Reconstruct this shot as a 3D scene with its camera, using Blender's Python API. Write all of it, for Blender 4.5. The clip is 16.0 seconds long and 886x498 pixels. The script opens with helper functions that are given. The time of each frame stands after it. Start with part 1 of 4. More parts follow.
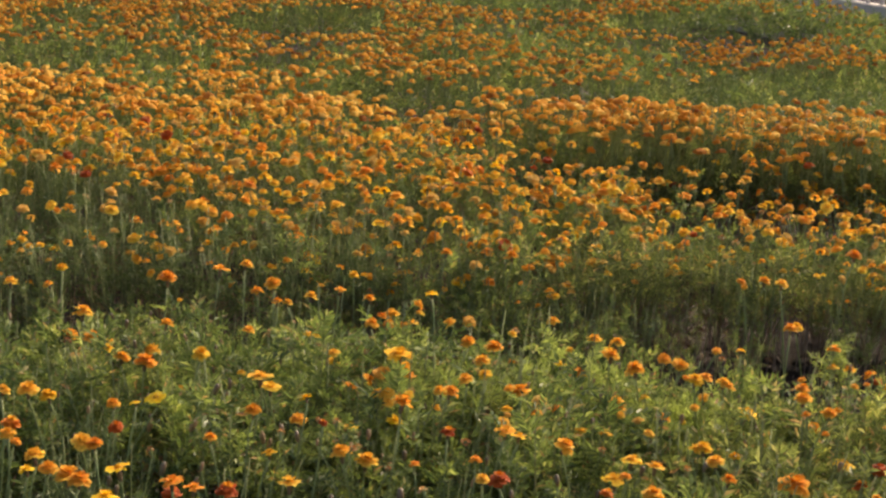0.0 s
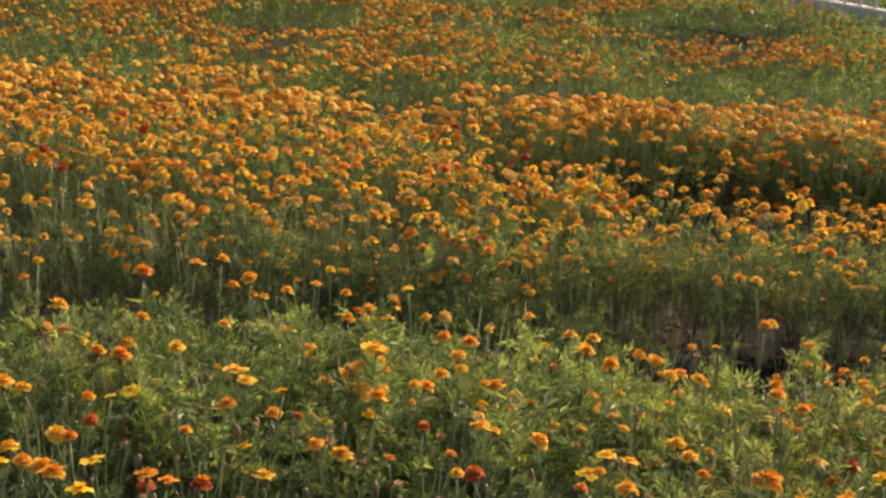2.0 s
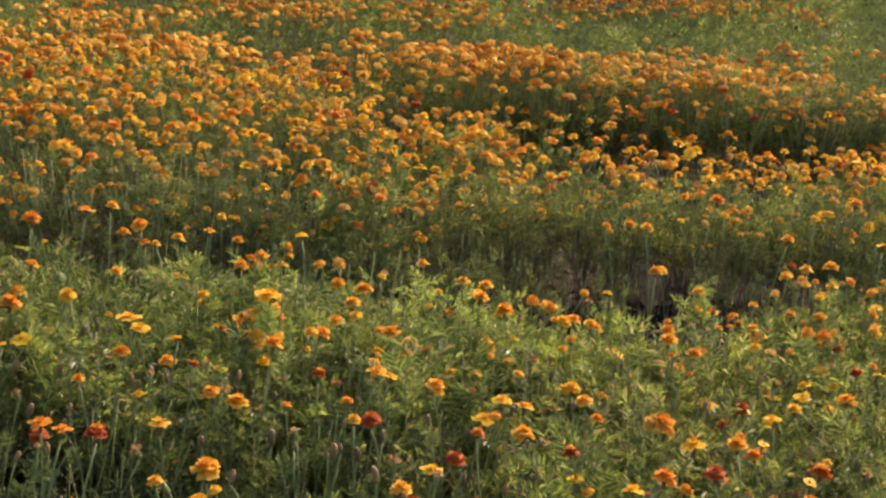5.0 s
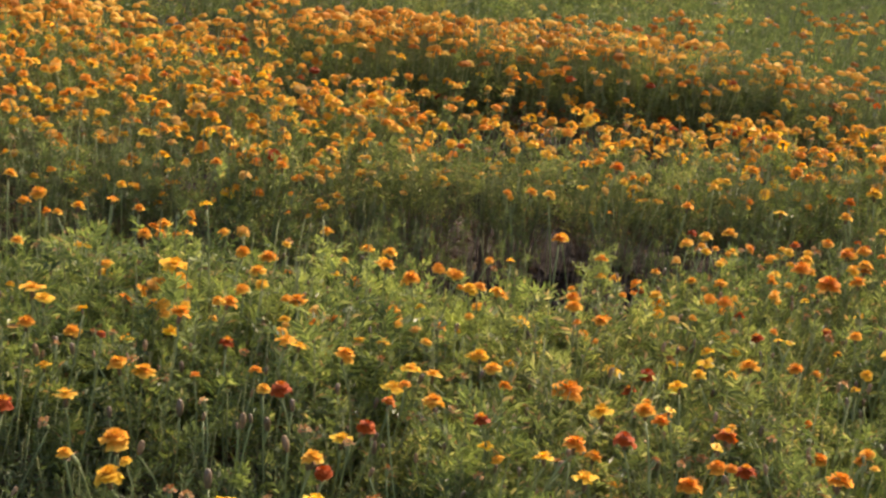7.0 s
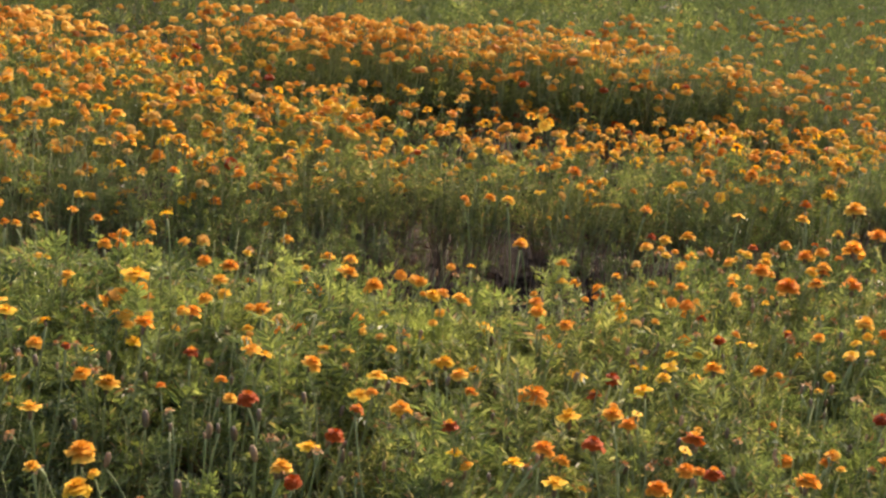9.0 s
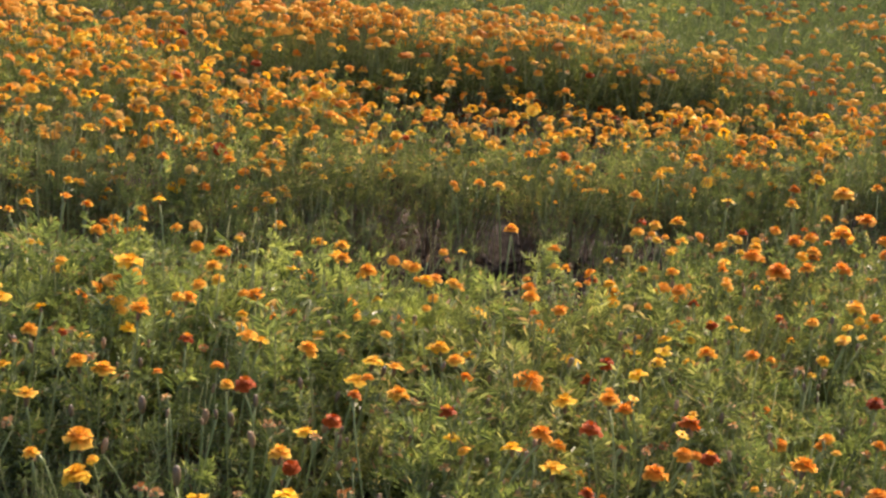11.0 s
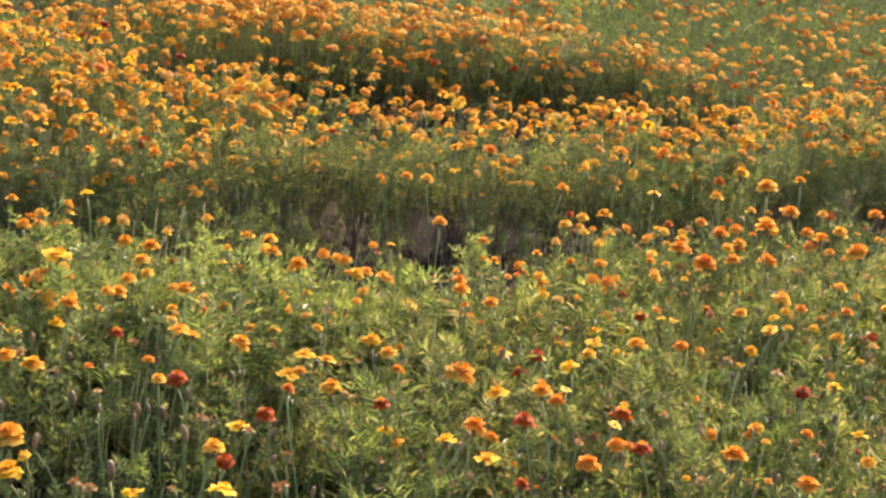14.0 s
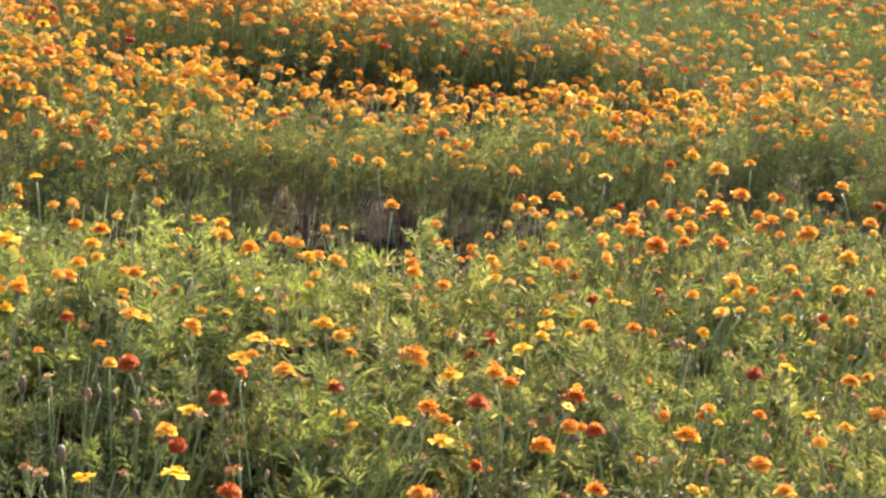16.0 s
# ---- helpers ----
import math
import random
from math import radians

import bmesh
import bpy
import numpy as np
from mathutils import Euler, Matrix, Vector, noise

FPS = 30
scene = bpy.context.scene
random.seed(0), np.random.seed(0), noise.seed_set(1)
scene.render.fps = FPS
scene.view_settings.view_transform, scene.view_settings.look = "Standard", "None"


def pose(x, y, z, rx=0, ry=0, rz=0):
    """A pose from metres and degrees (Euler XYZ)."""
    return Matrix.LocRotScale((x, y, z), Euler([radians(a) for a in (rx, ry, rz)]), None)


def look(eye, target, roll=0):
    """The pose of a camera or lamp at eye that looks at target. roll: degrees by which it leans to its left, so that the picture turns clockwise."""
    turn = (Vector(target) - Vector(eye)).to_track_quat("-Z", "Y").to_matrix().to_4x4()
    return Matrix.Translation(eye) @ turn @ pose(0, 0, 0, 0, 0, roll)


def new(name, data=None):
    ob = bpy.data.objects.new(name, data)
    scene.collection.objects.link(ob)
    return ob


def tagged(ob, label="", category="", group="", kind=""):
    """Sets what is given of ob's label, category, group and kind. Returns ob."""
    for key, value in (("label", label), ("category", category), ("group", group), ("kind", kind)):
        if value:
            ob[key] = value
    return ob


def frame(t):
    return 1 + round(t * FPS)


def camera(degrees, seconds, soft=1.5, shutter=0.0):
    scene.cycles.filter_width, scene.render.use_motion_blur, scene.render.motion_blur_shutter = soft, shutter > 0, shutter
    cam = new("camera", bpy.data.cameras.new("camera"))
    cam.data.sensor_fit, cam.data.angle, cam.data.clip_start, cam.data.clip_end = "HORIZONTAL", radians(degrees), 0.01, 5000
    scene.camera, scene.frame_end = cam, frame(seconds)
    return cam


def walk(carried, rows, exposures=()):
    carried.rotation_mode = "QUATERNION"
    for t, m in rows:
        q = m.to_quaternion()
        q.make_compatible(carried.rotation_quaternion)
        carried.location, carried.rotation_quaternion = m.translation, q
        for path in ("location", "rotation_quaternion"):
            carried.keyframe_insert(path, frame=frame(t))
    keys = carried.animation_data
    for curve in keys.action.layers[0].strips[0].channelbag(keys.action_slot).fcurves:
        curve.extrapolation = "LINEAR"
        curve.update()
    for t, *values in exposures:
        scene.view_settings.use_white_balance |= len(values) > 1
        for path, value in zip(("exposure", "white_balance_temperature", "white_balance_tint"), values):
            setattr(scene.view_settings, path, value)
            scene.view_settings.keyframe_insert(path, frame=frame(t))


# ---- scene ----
cam = camera(29.0, 16.0, 2.5)
PATH = [
    (0, (0.1152, 0.0888, 1.6044), (0.0492, 2.4252, 1.0608), 3.3),
    (0.5, (0.1188, 0.0852, 1.6068), (0.0624, 2.4228, 1.0668), 3.4),
    (1, (0.1188, 0.0852, 1.6020), (0.0696, 2.4240, 1.0656), 3.5),
    (1.5, (0.1188, 0.0840, 1.6008), (0.0768, 2.4216, 1.0620), 3.6),
    (2, (0.1188, 0.0828, 1.5996), (0.0840, 2.4192, 1.0548), 3.8),
    (2.5, (0.1176, 0.0816, 1.5984), (0.0960, 2.4168, 1.0464), 3.9),
    (3, (0.1152, 0.0840, 1.5960), (0.1104, 2.4168, 1.0308), 4.0),
    (3.5, (0.1140, 0.0828, 1.5972), (0.1356, 2.4132, 1.0236), 4.1),
    (6, (0.0780, 0.0888, 1.5936), (0.3000, 2.3952, 0.9660), 5.4),
    (6.5, (0.0684, 0.0900, 1.5948), (0.3336, 2.3892, 0.9588), 5.7),
    (7, (0.0612, 0.0888, 1.5972), (0.3492, 2.3856, 0.9600), 5.6),
    (7.5, (0.0540, 0.0876, 1.5984), (0.3600, 2.3832, 0.9672), 5.4),
    (8, (0.0468, 0.0912, 1.5984), (0.3708, 2.3844, 0.9708), 5.2),
    (8.5, (0.0372, 0.0924, 1.5972), (0.3792, 2.3844, 0.9720), 5.3),
    (9, (0.0288, 0.0948, 1.5960), (0.3888, 2.3844, 0.9732), 5.4),
    (11.5, (-0.0072, 0.0960, 1.5936), (0.3924, 2.3748, 0.9516), 5.5),
    (12, (-0.0084, 0.0972, 1.5912), (0.4056, 2.3736, 0.9528), 5.5),
    (12.5, (-0.0144, 0.0984, 1.5912), (0.4212, 2.3700, 0.9540), 5.6),
    (13, (-0.0192, 0.1008, 1.5888), (0.4392, 2.3688, 0.9504), 5.8),
    (13.5, (-0.0228, 0.0996, 1.5900), (0.4572, 2.3628, 0.9516), 5.9),
    (14, (-0.0276, 0.0948, 1.5924), (0.4740, 2.3532, 0.9540), 6.0),
    (14.5, (-0.0288, 0.0960, 1.5912), (0.4944, 2.3496, 0.9528), 6.1),
    (15, (-0.0276, 0.0972, 1.5888), (0.5160, 2.3460, 0.9480), 6.2),
    (15.5, (-0.0276, 0.0984, 1.5876), (0.5292, 2.3424, 0.9420), 6.3),
    (16, (-0.0300, 0.1008, 1.5840), (0.5400, 2.3400, 0.9336), 6.3),
]
EXPOSURES = [(0.0, 0.46, 6740, 14.5), (3.5, 0.51, 6700, 15.5), (7.0, 0.70, 6580, 19), (11.5, 0.85, 6470, 22), (14.5, 1.25, 6370, 22.5), (16.0, 1.44, 6320, 23.5)]
walk(cam, [(t, look(eye, target, roll)) for t, eye, target, roll in PATH], EXPOSURES)

# ---- light ----
SUN_AZIMUTH, SUN_HEIGHT = 36.0, 38.0   # degrees clockwise from +y, degrees above the horizon
world = bpy.data.worlds.new("sky")
scene.world = world
world.use_nodes = True
wn = world.node_tree
sky = wn.nodes.new("ShaderNodeTexSky")
sky.sky_type, sky.sun_disc = "NISHITA", False
sky.sun_elevation, sky.sun_rotation = radians(SUN_HEIGHT), radians(SUN_AZIMUTH)
sky.air_density, sky.dust_density, sky.ozone_density = 0.9, 5.5, 0.7
wn.links.new(sky.outputs[0], wn.nodes["Background"].inputs[0])
wn.nodes["Background"].inputs[1].default_value = 0.18

sun = new("sun", bpy.data.lights.new("sun", "SUN"))
sun.data.energy, sun.data.angle, sun.data.color = 3.2, radians(3.0), (1.0, 0.82, 0.58)
away = Vector((math.sin(radians(SUN_AZIMUTH)) * math.cos(radians(SUN_HEIGHT)),
               math.cos(radians(SUN_AZIMUTH)) * math.cos(radians(SUN_HEIGHT)), math.sin(radians(SUN_HEIGHT))))
sun.matrix_world = look(away * 40, (0, 0, 0))

# ---- materials ----


def shader(name):
    mat = bpy.data.materials.new(name)
    mat.use_nodes = True
    tree = mat.node_tree
    return mat, tree, tree.nodes["Principled BSDF"], tree.nodes["Material Output"]


def node(tree, kind, **values):
    n = tree.nodes.new(kind)
    for key, value in values.items():
        n.inputs[key].default_value = value
    return n


def ramp(tree, source, stops):
    n = tree.nodes.new("ShaderNodeValToRGB")
    while len(n.color_ramp.elements) < len(stops):
        n.color_ramp.elements.new(0.5)
    for el, (at, col) in zip(n.color_ramp.elements, stops):
        el.position, el.color = at, (*col, 1)
    tree.links.new(source, n.inputs[0])
    return n.outputs[0]


def mixed(tree, how, factor, a, b):
    n = tree.nodes.new("ShaderNodeMix")
    n.data_type, n.blend_type = "RGBA", how
    for slot, v in ((0, factor), (6, a), (7, b)):
        if isinstance(v, bpy.types.NodeSocket):
            tree.links.new(v, n.inputs[slot])
        else:
            n.inputs[slot].default_value = v
    return n.outputs[2]


def thin(name, stops, through_light, rough, source="island", grain=90.0, edge=None, sheen=0.35, clumps=False):
    """A leaf or petal: colour by a random number for each piece, fine mottling, and light that shines through."""
    mat, tree, bsdf, out = shader(name)
    if source == "island":
        pick = tree.nodes.new("ShaderNodeNewGeometry").outputs["Random Per Island"]
    else:
        pick = tree.nodes.new("ShaderNodeObjectInfo").outputs["Random"]
    col = ramp(tree, pick, stops)
    place = tree.nodes.new("ShaderNodeTexCoord")
    tex = node(tree, "ShaderNodeTexNoise", Scale=grain, Detail=3.0)
    tree.links.new(place.outputs["Object"], tex.inputs["Vector"])
    mottle = ramp(tree, tex.outputs["Fac"], [(0.3, (0.62, 0.62, 0.62)), (0.7, (1.2, 1.2, 1.2))])
    col = mixed(tree, "MULTIPLY", 0.8, col, mottle)
    if clumps:
        # whole shoots and plants are paler or deeper than their neighbours
        which = tree.nodes.new("ShaderNodeObjectInfo")
        shift = tree.nodes.new("ShaderNodeVectorMath")
        shift.operation = "ADD"
        tree.links.new(place.outputs["Object"], shift.inputs[0])
        tree.links.new(which.outputs["Location"], shift.inputs[1])
        wide = node(tree, "ShaderNodeTexNoise", Scale=8.0, Detail=4.0)
        tree.links.new(shift.outputs[0], wide.inputs["Vector"])
        col = mixed(tree, "MULTIPLY", 1.0, col, ramp(tree, wide.outputs["Fac"], [(0.32, (0.46, 0.55, 0.56)), (0.5, (0.99, 1.02, 1.0)), (0.66, (1.8, 1.72, 1.5))]))
    if edge:
        # petals turn from a deeper heart to a paler rim
        sep = tree.nodes.new("ShaderNodeSeparateXYZ")
        tree.links.new(place.outputs["Object"], sep.inputs[0])
        flat = tree.nodes.new("ShaderNodeCombineXYZ")
        tree.links.new(sep.outputs[0], flat.inputs[0])
        tree.links.new(sep.outputs[1], flat.inputs[1])
        far = tree.nodes.new("ShaderNodeVectorMath")
        far.operation = "LENGTH"
        tree.links.new(flat.outputs[0], far.inputs[0])
        span = node(tree, "ShaderNodeMapRange", **{"From Min": edge[0], "From Max": edge[1]})
        tree.links.new(far.outputs["Value"], span.inputs["Value"])
        tint = ramp(tree, span.outputs[0], [(0.0, edge[2]), (1.0, edge[3])])
        col = mixed(tree, "MULTIPLY", 1.0, col, tint)
    tree.links.new(col, bsdf.inputs["Base Color"])
    bsdf.inputs["Roughness"].default_value = rough
    bsdf.inputs["Specular IOR Level"].default_value = sheen
    bump = node(tree, "ShaderNodeBump", Strength=0.25, Distance=0.001)
    tree.links.new(tex.outputs["Fac"], bump.inputs["Height"])
    tree.links.new(bump.outputs[0], bsdf.inputs["Normal"])
    trans = tree.nodes.new("ShaderNodeBsdfTranslucent")
    warm = mixed(tree, "MULTIPLY", 1.0, col, (*through_light[1], 1))
    tree.links.new(warm, trans.inputs["Color"])
    mix = tree.nodes.new("ShaderNodeMixShader")
    mix.inputs[0].default_value = through_light[0]
    tree.links.new(bsdf.outputs[0], mix.inputs[1])
    tree.links.new(trans.outputs[0], mix.inputs[2])
    tree.links.new(mix.outputs[0], out.inputs["Surface"])
    return mat


def solid(name, stops, rough, scale, detail=6.0, bump_by=0.4, bump_deep=0.01, shine=0.5):
    mat, tree, bsdf, out = shader(name)
    place = tree.nodes.new("ShaderNodeTexCoord")
    a = node(tree, "ShaderNodeTexNoise", Scale=scale, Detail=detail, Roughness=0.65)
    b = node(tree, "ShaderNodeTexNoise", Scale=scale * 0.12, Detail=3.0)
    for tex in (a, b):
        tree.links.new(place.outputs["Object"], tex.inputs["Vector"])
    col = ramp(tree, a.outputs["Fac"], stops)
    big = ramp(tree, b.outputs["Fac"], [(0.3, (0.72, 0.72, 0.72)), (0.7, (1.12, 1.12, 1.12))])
    tree.links.new(mixed(tree, "MULTIPLY", 1.0, col, big), bsdf.inputs["Base Color"])
    bsdf.inputs["Roughness"].default_value, bsdf.inputs["Specular IOR Level"].default_value = rough, shine
    bump = node(tree, "ShaderNodeBump", Strength=bump_by, Distance=bump_deep)
    tree.links.new(a.outputs["Fac"], bump.inputs["Height"])
    tree.links.new(bump.outputs[0], bsdf.inputs["Normal"])
    return mat


LEAF = thin("marigold_leaf", [(0.0, (0.105, 0.138, 0.053)), (0.5, (0.147, 0.195, 0.074)), (0.85, (0.206, 0.255, 0.10)), (0.94, (0.33, 0.35, 0.17)),
                              (1.0, (0.36, 0.20, 0.12))], (0.42, (1.25, 1.22, 0.62)), 0.45, sheen=0.3, clumps=True)
DRYING = thin("drying_leaf", [(0.0, (0.121, 0.145, 0.057)), (0.5, (0.166, 0.205, 0.079)), (0.82, (0.242, 0.275, 0.111)), (0.92, (0.39, 0.395, 0.20)),
                               (1.0, (0.40, 0.22, 0.13))], (0.42, (1.25, 1.2, 0.62)), 0.45, sheen=0.3, clumps=True)
# deep green leaf, darkened to stand in for shade in hollows and dim patches
SHADE_LEAF = thin("shade_tinted_leaf", [(0.0, (0.085, 0.115, 0.045)), (0.6, (0.125, 0.16, 0.065)), (1.0, (0.19, 0.21, 0.09))], (0.36, (1.1, 1.2, 0.7)), 0.55)
WEED = thin("pale_weed_leaf", [(0.0, (0.09, 0.118, 0.048)), (0.4, (0.15, 0.185, 0.076)), (0.8, (0.21, 0.24, 0.10)), (1.0, (0.33, 0.33, 0.16))], (0.42, (1.25, 1.2, 0.65)), 0.45, clumps=True)
WILTED = thin("wilted_leaf", [(0.0, (0.13, 0.085, 0.055)), (0.5, (0.24, 0.165, 0.10)), (0.8, (0.23, 0.20, 0.09)), (1.0, (0.38, 0.28, 0.18))], (0.25, (1.3, 1.0, 0.6)), 0.7)
FRESH = thin("fresh_leaf", [(0.0, (0.24, 0.30, 0.10)), (1.0, (0.42, 0.47, 0.20))], (0.45, (1.25, 1.25, 0.6)), 0.45)
STEM = solid("green_stem", [(0.2, (0.13, 0.16, 0.055)), (0.55, (0.21, 0.24, 0.09)), (0.85, (0.28, 0.21, 0.12))], 0.5, 40.0, bump_by=0.2, bump_deep=0.001, shine=0.2)
WOODY = solid("woody_stem", [(0.2, (0.13, 0.09, 0.06)), (0.6, (0.24, 0.17, 0.115)), (0.9, (0.26, 0.24, 0.13))], 0.7, 30.0, bump_by=0.3, bump_deep=0.001)
STALK = solid("flower_stalk", [(0.2, (0.15, 0.19, 0.065)), (0.6, (0.23, 0.27, 0.10)), (0.9, (0.27, 0.22, 0.12))], 0.45, 60.0, bump_by=0.2, bump_deep=0.0006, shine=0.2)
CALYX = solid("calyx", [(0.2, (0.10, 0.08, 0.035)), (0.55, (0.15, 0.10, 0.05)), (0.85, (0.19, 0.08, 0.045))], 0.5, 120.0, bump_by=0.3, bump_deep=0.0006)
DRY = solid("dry_seed_head", [(0.2, (0.18, 0.10, 0.04)), (0.55, (0.30, 0.19, 0.09)), (0.85, (0.36, 0.26, 0.15))], 0.7, 150.0, bump_by=0.5, bump_deep=0.001)
HEART = ((0.86, 0.70, 0.46), (1.05, 1.12, 1.25))
ORANGE = thin("orange_petal", [(0.0, (0.80, 0.325, 0.04)), (0.5, (0.87, 0.465, 0.055)), (1.0, (0.90, 0.58, 0.085))], (0.45, (1.02, 1.01, 0.9)), 0.7, "object", 160.0, (0.004, 0.02, *HEART), 0.08)
AMBER = thin("amber_petal", [(0.0, (0.86, 0.50, 0.04)), (1.0, (0.90, 0.61, 0.07))], (0.45, (1.0, 1.02, 0.85)), 0.7, "object", 160.0, (0.004, 0.018, *HEART), 0.08)
YELLOW = thin("yellow_petal", [(0.0, (0.88, 0.56, 0.02)), (1.0, (0.90, 0.66, 0.04))], (0.5, (1.05, 1.0, 0.7)), 0.5, "object", 160.0, (0.004, 0.018, (0.95, 0.75, 0.6), (1.05, 1.05, 1.1)), 0.1)
RED = thin("maroon_petal", [(0.0, (0.30, 0.05, 0.008)), (0.6, (0.48, 0.10, 0.01)), (1.0, (0.62, 0.20, 0.016))], (0.35, (1.1, 0.9, 0.5)), 0.7, "object", 160.0, None, 0.2)
BUFF = thin("buff_petal", [(0.0, (0.64, 0.36, 0.06)), (1.0, (0.74, 0.50, 0.14))], (0.48, (1.05, 0.98, 0.7)), 0.7, "object", 160.0, None, 0.08)
SPENT = thin("spent_petal", [(0.0, (0.24, 0.10, 0.04)), (0.5, (0.40, 0.20, 0.07)), (1.0, (0.52, 0.34, 0.16))], (0.3, (1.1, 0.95, 0.7)), 0.7, "object", 160.0, None, 0.15)
FAR_PETAL = thin("far_petal", [(0.0, (0.28, 0.10, 0.03)), (0.2, (0.50, 0.22, 0.03)), (0.5, (0.70, 0.325, 0.038)), (0.8, (0.76, 0.395, 0.048)), (0.93, (0.80, 0.49, 0.07)), (0.98, (0.84, 0.62, 0.15))],
                 (0.48, (1.0, 0.98, 0.75)), 0.7, "island", 60.0, None, 0.08)
FIELD_PETAL = thin("field_petal", [(0.0, (0.34, 0.12, 0.025)), (0.14, (0.60, 0.24, 0.025)), (0.4, (0.80, 0.38, 0.045)), (0.72, (0.87, 0.49, 0.07)), (0.93, (0.86, 0.55, 0.11))],
                   (0.45, (1.0, 1.02, 0.9)), 0.7, "island", 60.0, None, 0.08)
LITTER = thin("leaf_litter", [(0.0, (0.05, 0.034, 0.022)), (0.6, (0.11, 0.075, 0.048)), (1.0, (0.24, 0.17, 0.11))], (0.15, (1.2, 1.0, 0.7)), 0.8)
SOIL = solid("field_soil", [(0.25, (0.02, 0.012, 0.006)), (0.5, (0.038, 0.024, 0.011)), (0.8, (0.07, 0.046, 0.023))], 0.95, 26.0, 9.0, 0.9, 0.03)
CONCRETE = solid("pale_concrete", [(0.25, (0.46, 0.40, 0.32)), (0.6, (0.64, 0.57, 0.46)), (0.85, (0.74, 0.67, 0.56))], 0.85, 9.0, 8.0, 0.4, 0.004)
GREY = solid("pale_grey_paint", [(0.2, (0.36, 0.33, 0.32)), (0.6, (0.46, 0.42, 0.41)), (0.9, (0.55, 0.52, 0.50))], 0.4, 14.0, 5.0, 0.1, 0.002)
ASPHALT = solid("asphalt", [(0.3, (0.018, 0.016, 0.022)), (0.6, (0.028, 0.025, 0.034)), (0.9, (0.045, 0.04, 0.05))], 0.95, 60.0, 8.0, 0.5, 0.004, 0.05)

# ---- plan of the field ----
NEAR_EDGE = ((-0.94, -0.48, 0.0, 0.31, 0.60, 0.84, 1.08, 1.32, 1.80, 2.34), (4.13, 4.20, 4.20, 4.10, 4.03, 4.02, 4.14, 4.36, 4.52, 4.61))
SECOND_EDGE = ((-1.2, -0.84, -0.12, 0.28, 0.42, 0.56, 1.14, 1.36, 1.52, 1.68, 2.04, 2.5, 3.0), (4.93, 4.98, 5.04, 5.08, 5.2, 5.3, 5.33, 5.32, 5.3, 5.36, 5.56, 5.76, 5.88))
FENCE_AT, FENCE_WAY = Vector((3.53, 15.22, 0)), Vector((0.43, -0.90, 0)).normalized()


def near_edge(x):
    return float(np.interp(x, *NEAR_EDGE))


def second_edge(x):
    return float(np.interp(x, *SECOND_EDGE))


def mound(x, y):
    """Soil heaped up behind the bare stretch of the furrow."""
    return 0.085 * math.exp(-((x - 0.94) / 0.55) ** 4 - ((y - 5.8) / 0.45) ** 2)


def ground_at(x, y):
    rise = 0.11 * math.exp(-((x + 0.7) / 1.3) ** 2 - ((y - 6.3) / 0.9) ** 2)
    rise += 0.07 * band(x, y, (0.0, 0.5, 1.8, 2.4), (6.7, 6.6, 6.5, 6.6), (7.2, 7.9, 7.7, 7.1))
    rise += mound(x, y)
    ditch = 0.05 * math.exp(-((y - (near_edge(x) + 5.0) / 2) / 0.3) ** 2)
    dip = (0.07 if y < 7.5 else 0.12 if y < 10 else 0.24) * hollow(x, y) if y > 5 and x < 3 else 0.0
    return rise - ditch - dip + 0.012 * noise.noise(Vector((x * 3, y * 3, 0)))


def oval(x, y, cx, cy, rx, ry):
    """1 in the middle of an oval, 0 outside it."""
    d = ((x - cx) / rx) ** 2 + ((y - cy) / ry) ** 2
    return max(0.0, 1 - d * d)


def sharp_oval(*place):
    return min(1.0, 2.2 * oval(*place))


def band(x, y, xs, lows, highs):
    """How far inside a winding strip the point lies, 0 to 1."""
    if not xs[0] < x < xs[-1]:
        return 0.0
    lo, hi = np.interp(x, xs, lows), np.interp(x, xs, highs)
    if hi - lo < 0.05:
        return 0.0
    u = (y - lo) / (hi - lo)
    return min(1.0, 5 * min(u, 1 - u)) if 0 < u < 1 else 0.0


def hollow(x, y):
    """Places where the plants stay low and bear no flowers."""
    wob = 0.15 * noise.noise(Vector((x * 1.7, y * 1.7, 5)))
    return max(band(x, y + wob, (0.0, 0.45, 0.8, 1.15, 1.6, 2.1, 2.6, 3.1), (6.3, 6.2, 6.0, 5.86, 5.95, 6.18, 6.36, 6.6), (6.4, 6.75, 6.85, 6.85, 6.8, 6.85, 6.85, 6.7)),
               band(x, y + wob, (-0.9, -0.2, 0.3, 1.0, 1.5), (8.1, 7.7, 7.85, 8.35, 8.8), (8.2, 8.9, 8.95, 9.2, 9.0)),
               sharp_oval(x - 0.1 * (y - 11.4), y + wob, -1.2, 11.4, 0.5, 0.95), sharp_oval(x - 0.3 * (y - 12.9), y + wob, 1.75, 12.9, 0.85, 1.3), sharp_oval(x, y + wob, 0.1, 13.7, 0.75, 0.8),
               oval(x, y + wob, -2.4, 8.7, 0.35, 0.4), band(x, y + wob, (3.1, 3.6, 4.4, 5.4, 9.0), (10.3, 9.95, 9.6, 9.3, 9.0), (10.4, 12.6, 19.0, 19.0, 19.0)))


